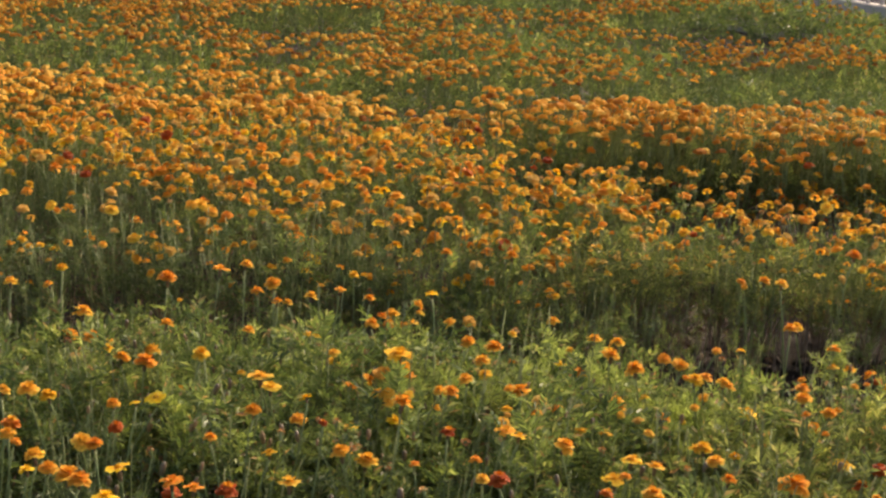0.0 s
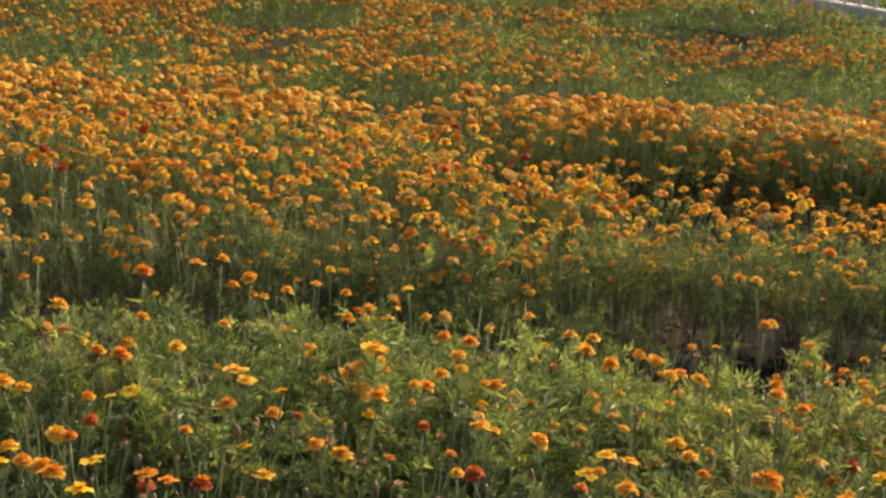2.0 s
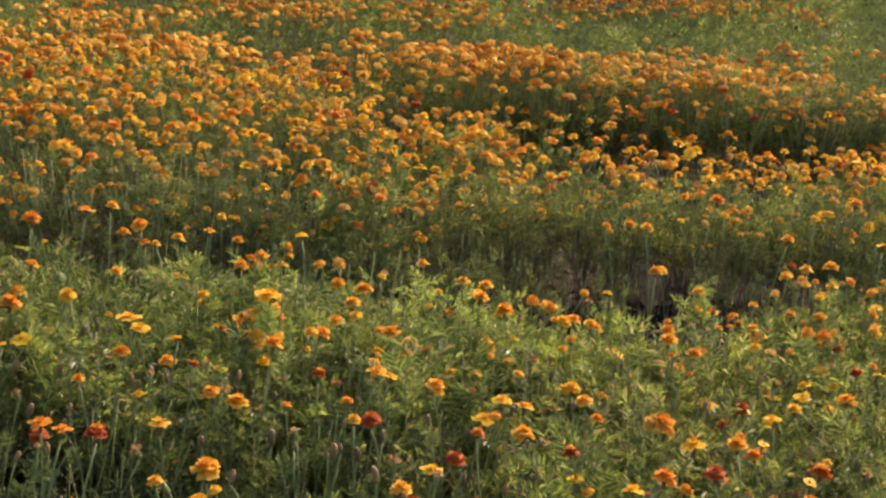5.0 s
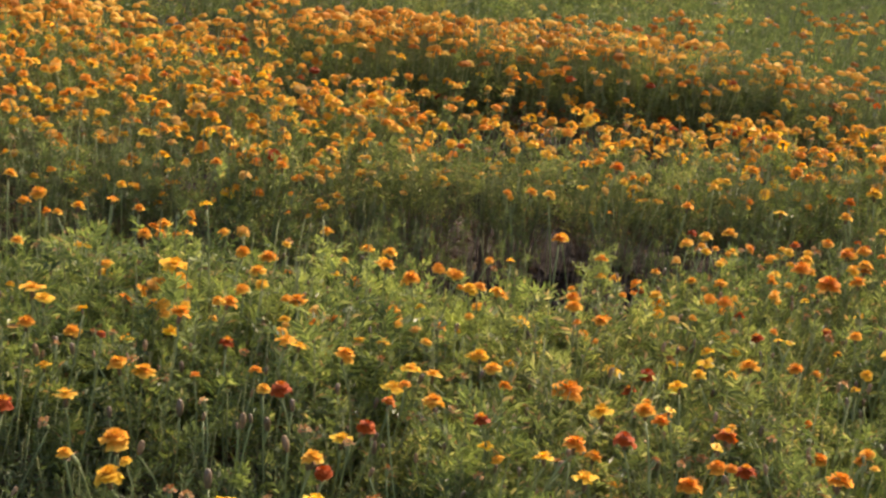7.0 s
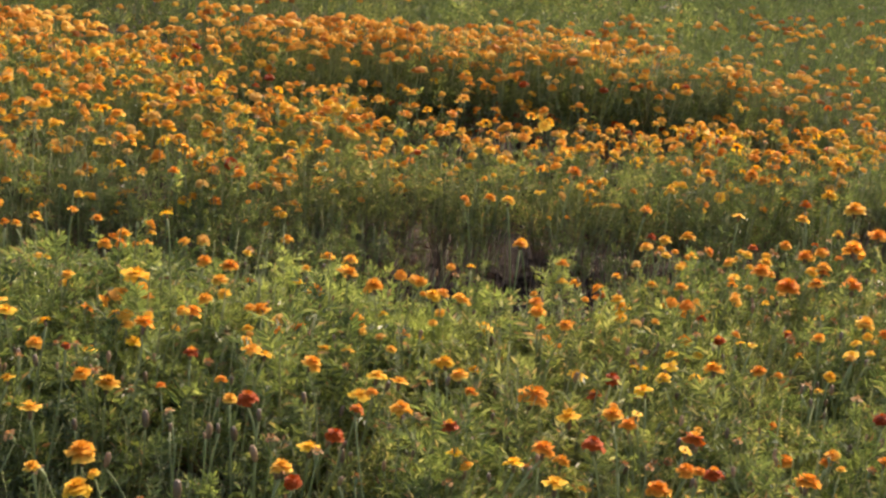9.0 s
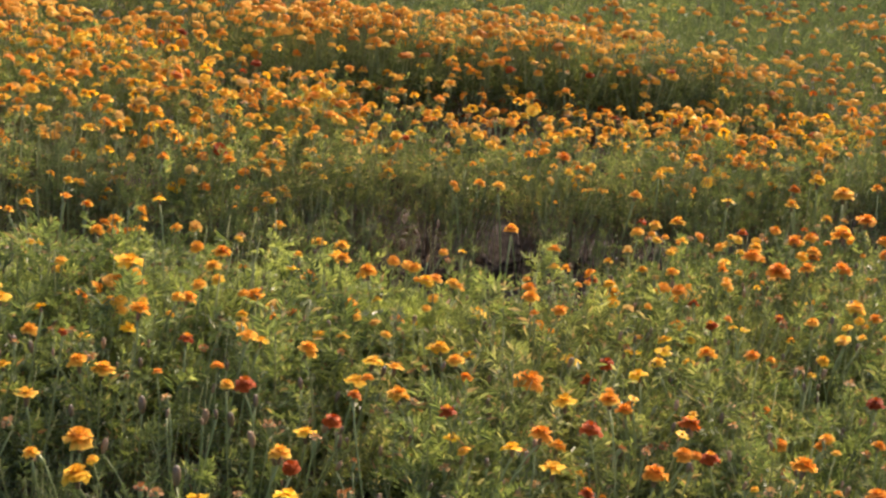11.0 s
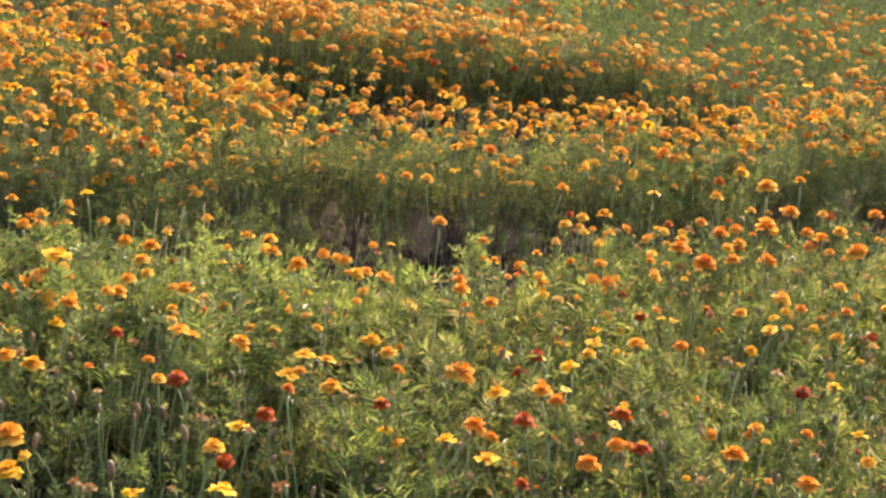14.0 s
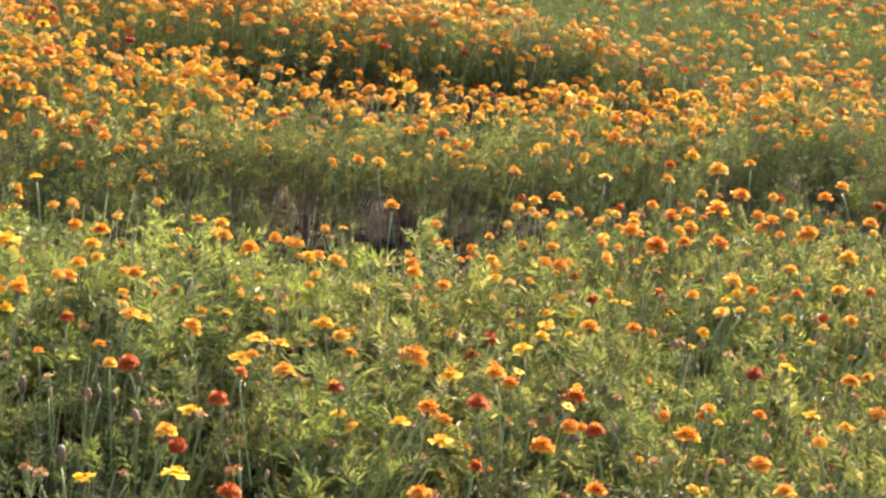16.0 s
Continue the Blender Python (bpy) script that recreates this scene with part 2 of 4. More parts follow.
def bloom_share(x, y):
    """How richly the field flowers, 0 to 1, beyond the first bed."""
    front = min(1.0, max(0.0, (y - second_edge(x) - 0.02) / 0.25))
    green = max(band(x, y, (-0.9, -0.2, 0.3, 1.0, 1.5, 2.3, 3.2), (8.1, 7.75, 7.95, 8.45, 8.6, 9.0, 9.2), (8.3, 8.9, 8.9, 9.3, 10.2, 10.8, 10.6)),
                0.8 * oval(x, y, 3.3, 8.0, 1.3, 1.3), 0.6 * oval(x, y, -2.1, 9.0, 0.8, 0.7), 0.55 * oval(x, y, 0.4, 9.9, 0.9, 0.35), 0.85 * oval(x, y, -1.0, 9.1, 0.4, 0.5), 0.7 * oval(x, y, 1.0, 10.9, 0.45, 0.8), 0.7 * oval(x, y, 3.1, 7.6, 0.7, 0.4))
    sparse = max(0.6 * oval(x, y, 0.3, 11.3, 1.0, 1.2), 0.55 * oval(x, y, -2.0, 9.3, 1.3, 1.0), 0.5 * oval(x, y, 3.0, 12.5, 1.3, 1.5), 0.75 * oval(x, y, 1.4, 5.72, 0.5, 0.3), 0.8 * oval(x, y, -1.4, 5.45, 0.6, 0.5))
    rich = max(oval(x, y, 0.45, 9.45, 0.9, 0.5), oval(x, y, -2.2, 12.6, 1.8, 1.9), 0.6 * oval(x, y, 1.9, 10.9, 0.9, 0.5), 0.7 * oval(x, y, 2.3, 6.1, 0.9, 0.45), 0.9 * oval(x, y, 1.3, 7.5, 1.5, 0.75))
    patch = (0.72 if y > 7 else 0.86) + (1.2 if y > 7 else 0.6) * noise.noise(Vector((x * 1.7, y * 1.1, 2))) + 0.4 * rich
    return max(0.0, min(1.0, patch)) * (1 - sparse) * (1 - green) * (1 - (0.62 if y < 7 else 0.95) * hollow(x, y)) * (0.32 + 0.68 * front) * (1.06 if y < 9.3 else 0.8 if x < 0.9 else 0.65 if x < 3 or y < 9.8 else 0.06)


def weedy(x, y):
    """Where pale weeds stand between the flowers, 0 to 1."""
    return min(1.0, max(1.5 * oval(x, y, 2.0, 9.8, 1.2, 0.9), 1.5 * band(x, y, (2.3, 2.9, 3.6, 5.0), (8.4, 7.8, 7.5, 7.2), (8.8, 9.5, 9.7, 9.2))))


def thin_growth(x, y):
    """The dim near corner of the first bed, where the plants are low and open."""
    return min(1.0, 1.6 * max(oval(x, y, -0.55, 2.75, 0.78, 0.7), 0.9 * oval(x, y, 0.02, 2.92, 0.38, 0.42), 0.8 * oval(x, y, 0.30, 2.52, 0.34, 0.36)))


def open_stand(x, y):
    """Where the far plants stand lanky and apart, 0 to 1."""
    return min(1.0, max(0.0, (x / y - 0.08) / 0.12)) * min(1.0, max(0.0, (11.0 - y) / 2)) if y > 6 else 0.0


def swell(x, y):
    """How the height of the crop rises and falls, more so close by."""
    return 1 + (0.2 if y < 8.5 else 0.09) * noise.noise(Vector((x * 2.2, y * 2.2, 8)))


def lush(x, y):
    """The sunniest growth, along the far rim of the first bed."""
    return oval(x, y, 0.1, 3.7, 0.75, 0.55)


def from_fence(x, y):
    return (Vector((x, y, 0)) - FENCE_AT).cross(FENCE_WAY).z


def in_field(x, y):
    return y < 13 or from_fence(x, y) > 0.25 or x > 4.2


def beyond_view(x, y):
    """Ground that lies farther off than the walk ever shows."""
    return y > 12.3 + 0.75 * (x + 3.2)


def in_sight(x, y, more):
    """The wedge of ground that the walk looks over, widened by a margin."""
    return -0.36 * y + 0.05 - more < x < 0.56 * y + 0.05 + more


# ---- mesh helpers ----


def mesh_of(name, verts, faces, mats, picks=None, smooth=False):
    me = bpy.data.meshes.new(name)
    me.from_pydata([tuple(v) for v in verts] if not isinstance(verts, np.ndarray) else verts.tolist(), [], faces if isinstance(faces, list) else faces.tolist())
    for m in mats:
        me.materials.append(m)
    if picks is not None:
        me.polygons.foreach_set("material_index", np.asarray(picks, dtype=np.int32))
    if smooth:
        me.polygons.foreach_set("use_smooth", np.ones(len(me.polygons), dtype=bool))
    me.update()
    return me


def part(name, me, parent, at=None, label="", kind=""):
    ob = new(name, me)
    ob.parent = parent
    if at is not None:
        ob.matrix_basis = at
    return tagged(ob, label=label, kind=kind)


def tube(points, radii, sides=5):
    """A tapered tube along points, closed at its top."""
    verts, faces = [], []
    for i, p in enumerate(points):
        a, b = points[max(0, i - 1)], points[min(len(points) - 1, i + 1)]
        way = (Vector(b) - Vector(a)).normalized()
        u = way.orthogonal().normalized()
        w = way.cross(u)
        for k in range(sides):
            t = 2 * math.pi * k / sides
            verts.append(Vector(p) + (u * math.cos(t) + w * math.sin(t)) * radii[i])
    for i in range(len(points) - 1):
        for k in range(sides):
            a, b = i * sides + k, i * sides + (k + 1) % sides
            faces.append((a, b, b + sides, a + sides))
    faces.append(tuple(range((len(points) - 1) * sides, len(points) * sides)))
    return verts, faces


def gather(pieces):
    """Several (verts, faces) as one."""
    verts, faces = [], []
    for v, f in pieces:
        n = len(verts)
        verts.extend(v)
        faces.extend(tuple(i + n for i in face) for face in f)
    return verts, faces


def bend(a, b, sag, steps):
    """Points from a up to b, leaving a upright and leaning over towards b."""
    a, b = Vector(a), Vector(b)
    c = Vector((a.x + (b.x - a.x) * 0.35, a.y + (b.y - a.y) * 0.35, a.z + (b.z - a.z) * 0.62)) + Vector(sag)
    return [(1 - t) ** 2 * a + 2 * t * (1 - t) * c + t * t * b for t in (i / steps for i in range(steps + 1))]


# ---- leaves ----


def feather_leaves(rng, base, way, length, pairs, leaflet, slim):
    """Pinnate leaves: a rib with paired, folded, pointed leaflets. base and way are (n, 3) arrays."""
    n = len(base)
    way = way / np.linalg.norm(way, axis=1, keepdims=True)
    roll = rng.normal(0, 0.8, (n, 1))
    side = np.cross(way, np.array([0, 0, 1.0]))
    side /= np.linalg.norm(side, axis=1, keepdims=True) + 1e-9
    lift = np.cross(side, way)
    side, lift = side * np.cos(roll) + lift * np.sin(roll), lift * np.cos(roll) - side * np.sin(roll)
    droop = rng.uniform(0.05, 0.35, n)

    def along(s):
        return base + way * (length * s)[:, None] + np.array([0, 0, -1.0]) * (droop * length * s * s)[:, None]

    verts, tris = [], []
    count = 0

    def leaflet_at(s, turn, size):
        nonlocal count
        root = along(s)
        out = way * np.cos(turn)[:, None] + side * np.sin(turn)[:, None]
        out = out + lift * rng.normal(0.05, 0.28, (n, 1))
        out /= np.linalg.norm(out, axis=1, keepdims=True)
        cross = np.cross(out, lift)
        cross /= np.linalg.norm(cross, axis=1, keepdims=True) + 1e-9
        w = (size * slim)[:, None]
        fold = lift * (size * 0.07)[:, None]
        mid = root + out * (size * 0.45)[:, None]
        tip = root + out * size[:, None] - lift * (size * rng.uniform(0, 0.25, n))[:, None]
        block = np.stack([root, mid + cross * w + fold, tip, mid - cross * w + fold], axis=1).reshape(-1, 3)
        ids = count + 4 * np.arange(n)
        verts.append(block)
        tris.append(np.stack([ids, ids + 1, ids + 2], axis=1))
        tris.append(np.stack([ids, ids + 2, ids + 3], axis=1))
        count += 4 * n

    for j in range(pairs):
        f = (j + 0.6) / (pairs + 0.3)
        size = leaflet * length / 0.08 * (0.55 + 0.75 * math.sin(math.pi * min(1.0, f * 0.85 + 0.1)))
        for sign in (-1, 1):
            s = np.clip(f + rng.normal(0, 0.02, n), 0.05, 1)
            leaflet_at(s, sign * rng.normal(0.95 - 0.3 * f, 0.15, n), size * rng.uniform(0.75, 1.2, n))
    leaflet_at(np.ones(n) * 0.97, rng.normal(0, 0.15, n), leaflet * length / 0.08 * rng.uniform(0.8, 1.2, n))
    return np.concatenate(verts), np.concatenate(tris)


def shoots_of(rng, count, height, radius):
    """The branch tips of one bush, their feet on the main stem, and how upright each stands."""
    turn = 2.4 * np.arange(count) + rng.uniform(-0.3, 0.3, count)
    r = radius * np.sqrt((np.arange(count) + 0.5) / count) * rng.uniform(0.85, 1.1, count)
    z = height * (1 - 0.2 * (r / radius) ** 2) * rng.uniform(0.64, 1.18, count)
    tips = np.stack([r * np.cos(turn), r * np.sin(turn), z], axis=1)
    feet = np.stack([r * 0.08 * np.cos(turn), r * 0.08 * np.sin(turn), rng.uniform(0.02, 0.13, count)], axis=1)
    knees = feet + (tips - feet) * np.array([0.6, 0.6, 0.45])
    return feet, knees, tips


def on_shoot(shoots, k, s):
    feet, knees, tips = (a[k] for a in shoots)
    s = s[:, None]
    return (1 - s) ** 2 * feet + 2 * s * (1 - s) * knees + s * s * tips


def bush_leaves(rng, n, shoots, low=0.38):
    """Where the leaves of one bush spring from its shoots and which way they grow."""
    k = rng.integers(0, len(shoots[0]), n)
    s = low + (1 - low) * rng.uniform(0, 1, n) ** 0.75
    base = on_shoot(shoots, k, s) + rng.normal(0, 0.004, (n, 3))
    away = rng.uniform(0, 2 * math.pi, n)
    climb = rng.normal(0.6, 0.5, n) + 0.4 * (s > 0.93)
    way = np.stack([np.cos(away) * np.cos(climb), np.sin(away) * np.cos(climb), np.sin(climb)], axis=1)
    return base, way


def bush_stem(shoots, sides=4, uprights=0, seed=0):
    """The branched stem of one bush."""
    pieces = [tube([(0, 0, -0.03), (0.003, 0.002, 0.06), (0.0, 0.004, 0.13)], [0.006, 0.005, 0.0042], sides)]
    for k in range(len(shoots[0])):
        line = on_shoot(shoots, np.full(5, k), np.linspace(0, 1, 5))
        pieces.append(tube([Vector(p) for p in line], [0.0032, 0.0028, 0.0024, 0.002, 0.0012], sides))
    pick = random.Random(seed)
    for k in range(uprights):
        x, y, top = pick.uniform(-0.14, 0.14), pick.uniform(-0.14, 0.10), pick.uniform(0.3, 0.53)
        pieces.append(tube(bend((x, y, -0.02), (x + pick.gauss(0, 0.03), y + pick.gauss(0, 0.03), top), (0, 0, 0), 3), [0.0024, 0.0021, 0.0018, 0.0012], sides))
    verts, faces = gather(pieces)
    return mesh_of("marigold_stem", verts, faces, [WOODY, STEM], [0 if min(verts[i].z for i in f) < 0.14 else 1 for f in faces], True)


def bush(seed, leaves, pairs, leaflet, slim, height=0.46, radius=0.18, mat=LEAF, shoots=17, longest=0.095, low=0.38, uprights=0):
    """The stem and the foliage of one bush."""
    rng = np.random.default_rng(seed)
    branches = shoots_of(rng, shoots, height, radius)
    base, way = bush_leaves(rng, leaves, branches, low)
    verts, tris = feather_leaves(rng, base, way, rng.uniform(0.05, longest, leaves), pairs, leaflet, slim)
    return bush_stem(branches, 3, uprights, seed), mesh_of("marigold_foliage", verts, tris, [mat, WILTED], np.tile(base[:, 2] < rng.uniform(0.08, 0.25, leaves), 4 * pairs + 2))


# ---- flowers ----


def petal(rng, reach, width, rise, turn, z0, r0, curl, nu=3, nv=2):
    """One ruffled petal springing from a ring of radius r0."""
    verts, faces = [], []
    phase, wave = rng.uniform(0, 6), rng.uniform(0.06, 0.16)
    for i in range(nu):
        s = i / (nu - 1)
        for j in range(nv + 1):
            t = 2 * j / nv - 1
            w = width * 0.5 * (0.35 + 0.65 * math.sin(math.pi * (0.12 + 0.5 * s))) * t
            d = r0 + reach * s * (1 - 0.12 * abs(t) * s + rng.uniform(-0.05, 0.05) * s) * math.cos(rise)
            z = z0 + reach * s * math.sin(rise) - curl * reach * s * s + reach * wave * s * math.sin(2.6 * t + phase) + width * 0.10 * (abs(t) - 0.5) * s
            verts.append(Vector((d * math.cos(turn) - w * math.sin(turn), d * math.sin(turn) + w * math.cos(turn), z)))
    for i in range(nu - 1):
        for j in range(nv):
            a = i * (nv + 1) + j
            faces.append((a, a + nv + 1, a + nv + 2, a + 1))
    return verts, faces


def double_bloom(seed, rings, nu=3, nv=2, size=0.021):
    """Rings of (count, reach share, width share, rise in degrees, height, inner radius, curl)."""
    rng = random.Random(seed)
    pieces = []
    for count, reach, width, rise, z0, r0, curl in rings:
        off = rng.uniform(0, 6)
        for k in range(count):
            pieces.append(petal(rng, size * reach * rng.uniform(0.82, 1.1), size * width * rng.uniform(0.85, 1.15), radians(rise + rng.uniform(-12, 12)),
                                off + 2 * math.pi * (k + rng.uniform(-0.2, 0.2)) / count, size * z0, size * r0, curl + rng.uniform(-0.1, 0.12), nu, nv))
    return gather(pieces)


FULL = ((9, 0.95, 0.85, -4, 0.10, 0.08, 0.20), (8, 0.78, 0.72, 16, 0.20, 0.07, 0.16), (7, 0.56, 0.56, 34, 0.30, 0.06, 0.10), (5, 0.34, 0.42, 58, 0.36, 0.03, 0.0))
OPEN = ((8, 0.97, 0.80, 0, 0.08, 0.08, 0.14), (5, 0.46, 0.46, 36, 0.16, 0.1, 0.05))
FLAT = ((6, 0.98, 0.92, 4, 0.05, 0.08, 0.10),)
SKIRT = ((8, 0.95, 0.88, -14, 0.12, 0.08, 0.20), (7, 0.76, 0.72, 8, 0.20, 0.07, 0.18))
CREST = ((6, 0.52, 0.55, 30, 0.28, 0.06, 0.08), (4, 0.34, 0.4, 58, 0.36, 0.03, 0.0))
MID = ((7, 0.97, 0.9, -8, 0.12, 0.05, 0.24), (6, 0.70, 0.72, 8, 0.20, 0.05, 0.14), (4, 0.40, 0.46, 28, 0.26, 0.04, 0.05))


def blooms_of(name, rings, mats, seeds, nu=3, nv=2):
    out = []
    for s in seeds:
        verts, faces = double_bloom(s, rings, nu, nv)
        for m in mats:
            out.append(mesh_of(name, verts, faces, [m], None, True))
    return out


def cup(profile, sides, mat, name):
    verts, faces = [], []
    for z, r in profile:
        for k in range(sides):
            a = 2 * math.pi * k / sides
            verts.append(Vector((r * math.cos(a), r * math.sin(a), z)))
    for i in range(len(profile) - 1):
        for k in range(sides):
            a, b = i * sides + k, i * sides + (k + 1) % sides
            faces.append((a, b, b + sides, a + sides))
    faces.append(tuple(range(sides))[::-1])
    faces.append(tuple(range((len(profile) - 1) * sides, len(profile) * sides)))
    return mesh_of(name, verts, faces, [mat], None, True)


CALYX_MESH = cup([(-0.021, 0.0016), (-0.018, 0.0034), (-0.010, 0.0042), (-0.002, 0.0048), (0.0015, 0.0052)], 7, CALYX, "calyx")
CENTRE_MESH = cup([(0.0, 0.0045), (0.003, 0.0048), (0.0052, 0.0034), (0.0062, 0.0012)], 7, AMBER, "flower_centre")
BUD_MESHES = [cup([(-0.018, 0.0016), (-0.015, 0.0040), (-0.007, 0.0056), (0.000, 0.0058), (0.005, 0.0046), (0.008, 0.0026)], 7, m, "bud") for m in (DRY, CALYX)]
DOUBLES = blooms_of("double_bloom", FULL, [ORANGE], range(11, 17))
AMBERS = blooms_of("double_bloom", FULL, [AMBER], range(21, 24))
SINGLES = blooms_of("single_bloom", OPEN, [ORANGE, AMBER], range(31, 34))
YELLOWS = blooms_of("yellow_bloom", FLAT, [YELLOW], range(41, 44)) + blooms_of("yellow_bloom", OPEN, [YELLOW], range(44, 46))
REDS = blooms_of("red_bloom", SKIRT, [RED], range(51, 55))
CRESTS = blooms_of("crest", CREST, [ORANGE], range(61, 63)) + blooms_of("crest", CREST, [RED], range(63, 65))
MIDS = blooms_of("double_bloom", MID, [ORANGE, ORANGE, AMBER], range(71, 76), 3, 1)
SPENTS = blooms_of("spent_bloom", ((6, 0.5, 0.35, 30, 0.0, 0.16, 0.55), (5, 0.45, 0.3, 62, 0.05, 0.1, 0.2)), [SPENT], range(91, 95), 3, 1)
BUFFS = blooms_of("double_bloom", MID, [BUFF], range(86, 89), 3, 1)
MID_REDS = blooms_of("red_bloom", MID, [RED], range(81, 83), 3, 1)
MID_YELLOWS = blooms_of("yellow_bloom", MID, [YELLOW], range(84, 86), 3, 1)

# ---- ground ----


def ground_sheet():
    xs = np.concatenate([np.linspace(-400, -12, 9), np.linspace(-7, 9, 81), np.linspace(14, 400, 9)])
    ys = np.concatenate([np.linspace(-400, -8, 9), np.linspace(-2, 20, 111), np.linspace(26, 400, 9)])
    verts = [(x, y, ground_at(x, y) if -7 <= x <= 9 and -2 <= y <= 20 else 0.0) for y in ys for x in xs]
    n = len(xs)
    faces = [(j * n + i, j * n + i + 1, (j + 1) * n + i + 1, (j + 1) * n + i) for j in range(len(ys) - 1) for i in range(n - 1)]
    return mesh_of("ground", verts, faces, [SOIL], None, True)


tagged(new("ground", ground_sheet()), label="dark brown bare soil under the flower field", category="ground", kind="structure")

# ---- plants ----
rng = random.Random(7)
NEAR_BUSHES = [bush(100 + k, 300, 5, 0.024, 0.15, radius=0.19, longest=0.08, low=0.3, uprights=7) for k in range(7)]
DRY_BUSHES = [bush(130 + k, 280, 5, 0.0235, 0.15, radius=0.19, longest=0.08, mat=DRYING, low=0.28, uprights=8) for k in range(5)]
OPEN_BUSHES = [bush(150 + k, 260, 5, 0.022, 0.14, 0.40, 0.19, shoots=13, uprights=4) for k in range(2)]
MID_BUSHES = [bush(200 + k, 170, 4, 0.024, 0.125, radius=0.22, longest=0.085) for k in range(6)]
FRONT_BUSHES = [bush(250 + k, 190, 4, 0.021, 0.12, 0.45, 0.16, LEAF, 15, 0.08, 0.26, 14) for k in range(5)]
# paler leaves that stand in for light on the second bed's front
LIGHTENED_BUSHES = [bush(255 + k, 190, 4, 0.021, 0.12, 0.45, 0.16, DRYING, 15, 0.08, 0.26, 10) for k in range(4)]
# bushes with shade put into their leaf colour
SHADE_BUSHES = [bush(260 + k, 150, 4, 0.023, 0.13, 0.45, 0.16, SHADE_LEAF, 15, 0.08, 0.22, 8) for k in range(4)]
LANKY_BUSHES = [bush(270 + k, 46, 4, 0.021, 0.12, 0.42, 0.15, LEAF, 5, 0.07, 0.4, 6) for k in range(3)]
TUFT = bush(310, 44, 5, 0.024, 0.11, 0.43, 0.03, FRESH, 5, longest=0.062, low=0.62)
FRESH_BUSHES = [bush(300 + k, 120, 6, 0.023, 0.13, 0.42, 0.055, FRESH, 8, longest=0.065, low=0.45) for k in range(2)]
plants = []


def marigold_plant(x, y, leaves, tall, label, group):
    base = new("marigold_plant")
    base.empty_display_size = 0.05
    base.matrix_basis = pose(x, y, ground_at(x, y))
    tagged(base, label=label, category="plant", group=group)
    turn = Matrix.Rotation(rng.uniform(0, 6.28), 4, "Z") @ Matrix.Rotation(rng.gauss(0, 0.06), 4, "X")
    size = Matrix.Diagonal((tall * rng.uniform(0.95, 1.15), tall * rng.uniform(0.95, 1.15), tall, 1))
    part("stem", leaves[0], base, turn @ size)
    part("foliage", leaves[1], base, turn @ size, kind="stuff")
    plants.append((x, y, base))
    return base


def side_shoot(x, y, leaves, tall):
    """A low branch that spreads from the foot of the closest plant."""
    px, py, base = min(plants, key=lambda p: (p[0] - x) ** 2 + (p[1] - y) ** 2)
    m = Matrix.Translation((x - px, y - py, ground_at(x, y) - base.matrix_basis.translation.z)) @ Matrix.Rotation(rng.uniform(0, 6.28), 4, "Z") @ Matrix.Diagonal((tall * 1.08, tall * 1.08, tall, 1))
    low = part("side_shoot", leaves[0], base, m)
    part("foliage", leaves[1], low, kind="stuff")


NEAR_LABEL = "bushy green marigold plant with feathery leaves in bare soil"
MID_LABEL = "leafy marigold plant in a dense row, topped with orange flowers"
step = 0.235
for j in range(40):
    for i in range(-12, 20):
        x = (i + 0.5 * (j % 2)) * step + rng.uniform(-0.06, 0.06)
        y = 1.75 + j * step * 0.87 + rng.uniform(-0.05, 0.05)
        if y < near_edge(x) - 0.20 and in_sight(x, y, 0.25):
            tall = rng.uniform(0.86, 1.06) * (1 + 0.1 * lush(x, y))
            dim_corner = thin_growth(x, y) > 0.5
            # Darkened bushes among the open ones put this corner's shadow into leaf colour.
            marigold_plant(x, y, rng.choice(OPEN_BUSHES + SHADE_BUSHES if dim_corner else DRY_BUSHES if rng.random() < 0.8 * min(1.0, max(0.12, x + 0.15)) else NEAR_BUSHES), tall * (0.85 if dim_corner else 1.0), NEAR_LABEL, "marigold plants of the first bed")
# the ragged far rim of the first bed
for i in range(-11, 20):
    x = i * 0.15 + rng.uniform(-0.03, 0.03)
    y = near_edge(x) - rng.uniform(0.05, 0.12)
    if in_sight(x, y, 0.2):
        marigold_plant(x, y, rng.choice(NEAR_BUSHES), rng.uniform(0.82, 1.0) * (0.9 if 0.5 < x < 1.3 else 1.0), NEAR_LABEL, "marigold plants of the first bed")
for i in range(8):
    x = 0.5 + i * 0.12 + rng.uniform(-0.03, 0.03)
    marigold_plant(x, near_edge(x) - rng.uniform(0.16, 0.24), rng.choice(DRY_BUSHES), rng.uniform(0.84, 0.92), NEAR_LABEL, "marigold plants of the first bed")
# the third bed's front above the hollow, its shade put into deep green leaves
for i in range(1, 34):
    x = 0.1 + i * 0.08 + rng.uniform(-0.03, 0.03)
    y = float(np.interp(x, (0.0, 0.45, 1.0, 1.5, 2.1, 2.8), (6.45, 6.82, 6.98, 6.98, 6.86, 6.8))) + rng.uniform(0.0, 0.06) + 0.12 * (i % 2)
    marigold_plant(x, y, rng.choice(SHADE_BUSHES + FRONT_BUSHES[:2]), rng.uniform(0.94, 1.12) * (1 if x > 0.75 else 0.82), "deep green marigold plant in a shaded row, shade put into its leaf colour", "marigold plants of the third bed")
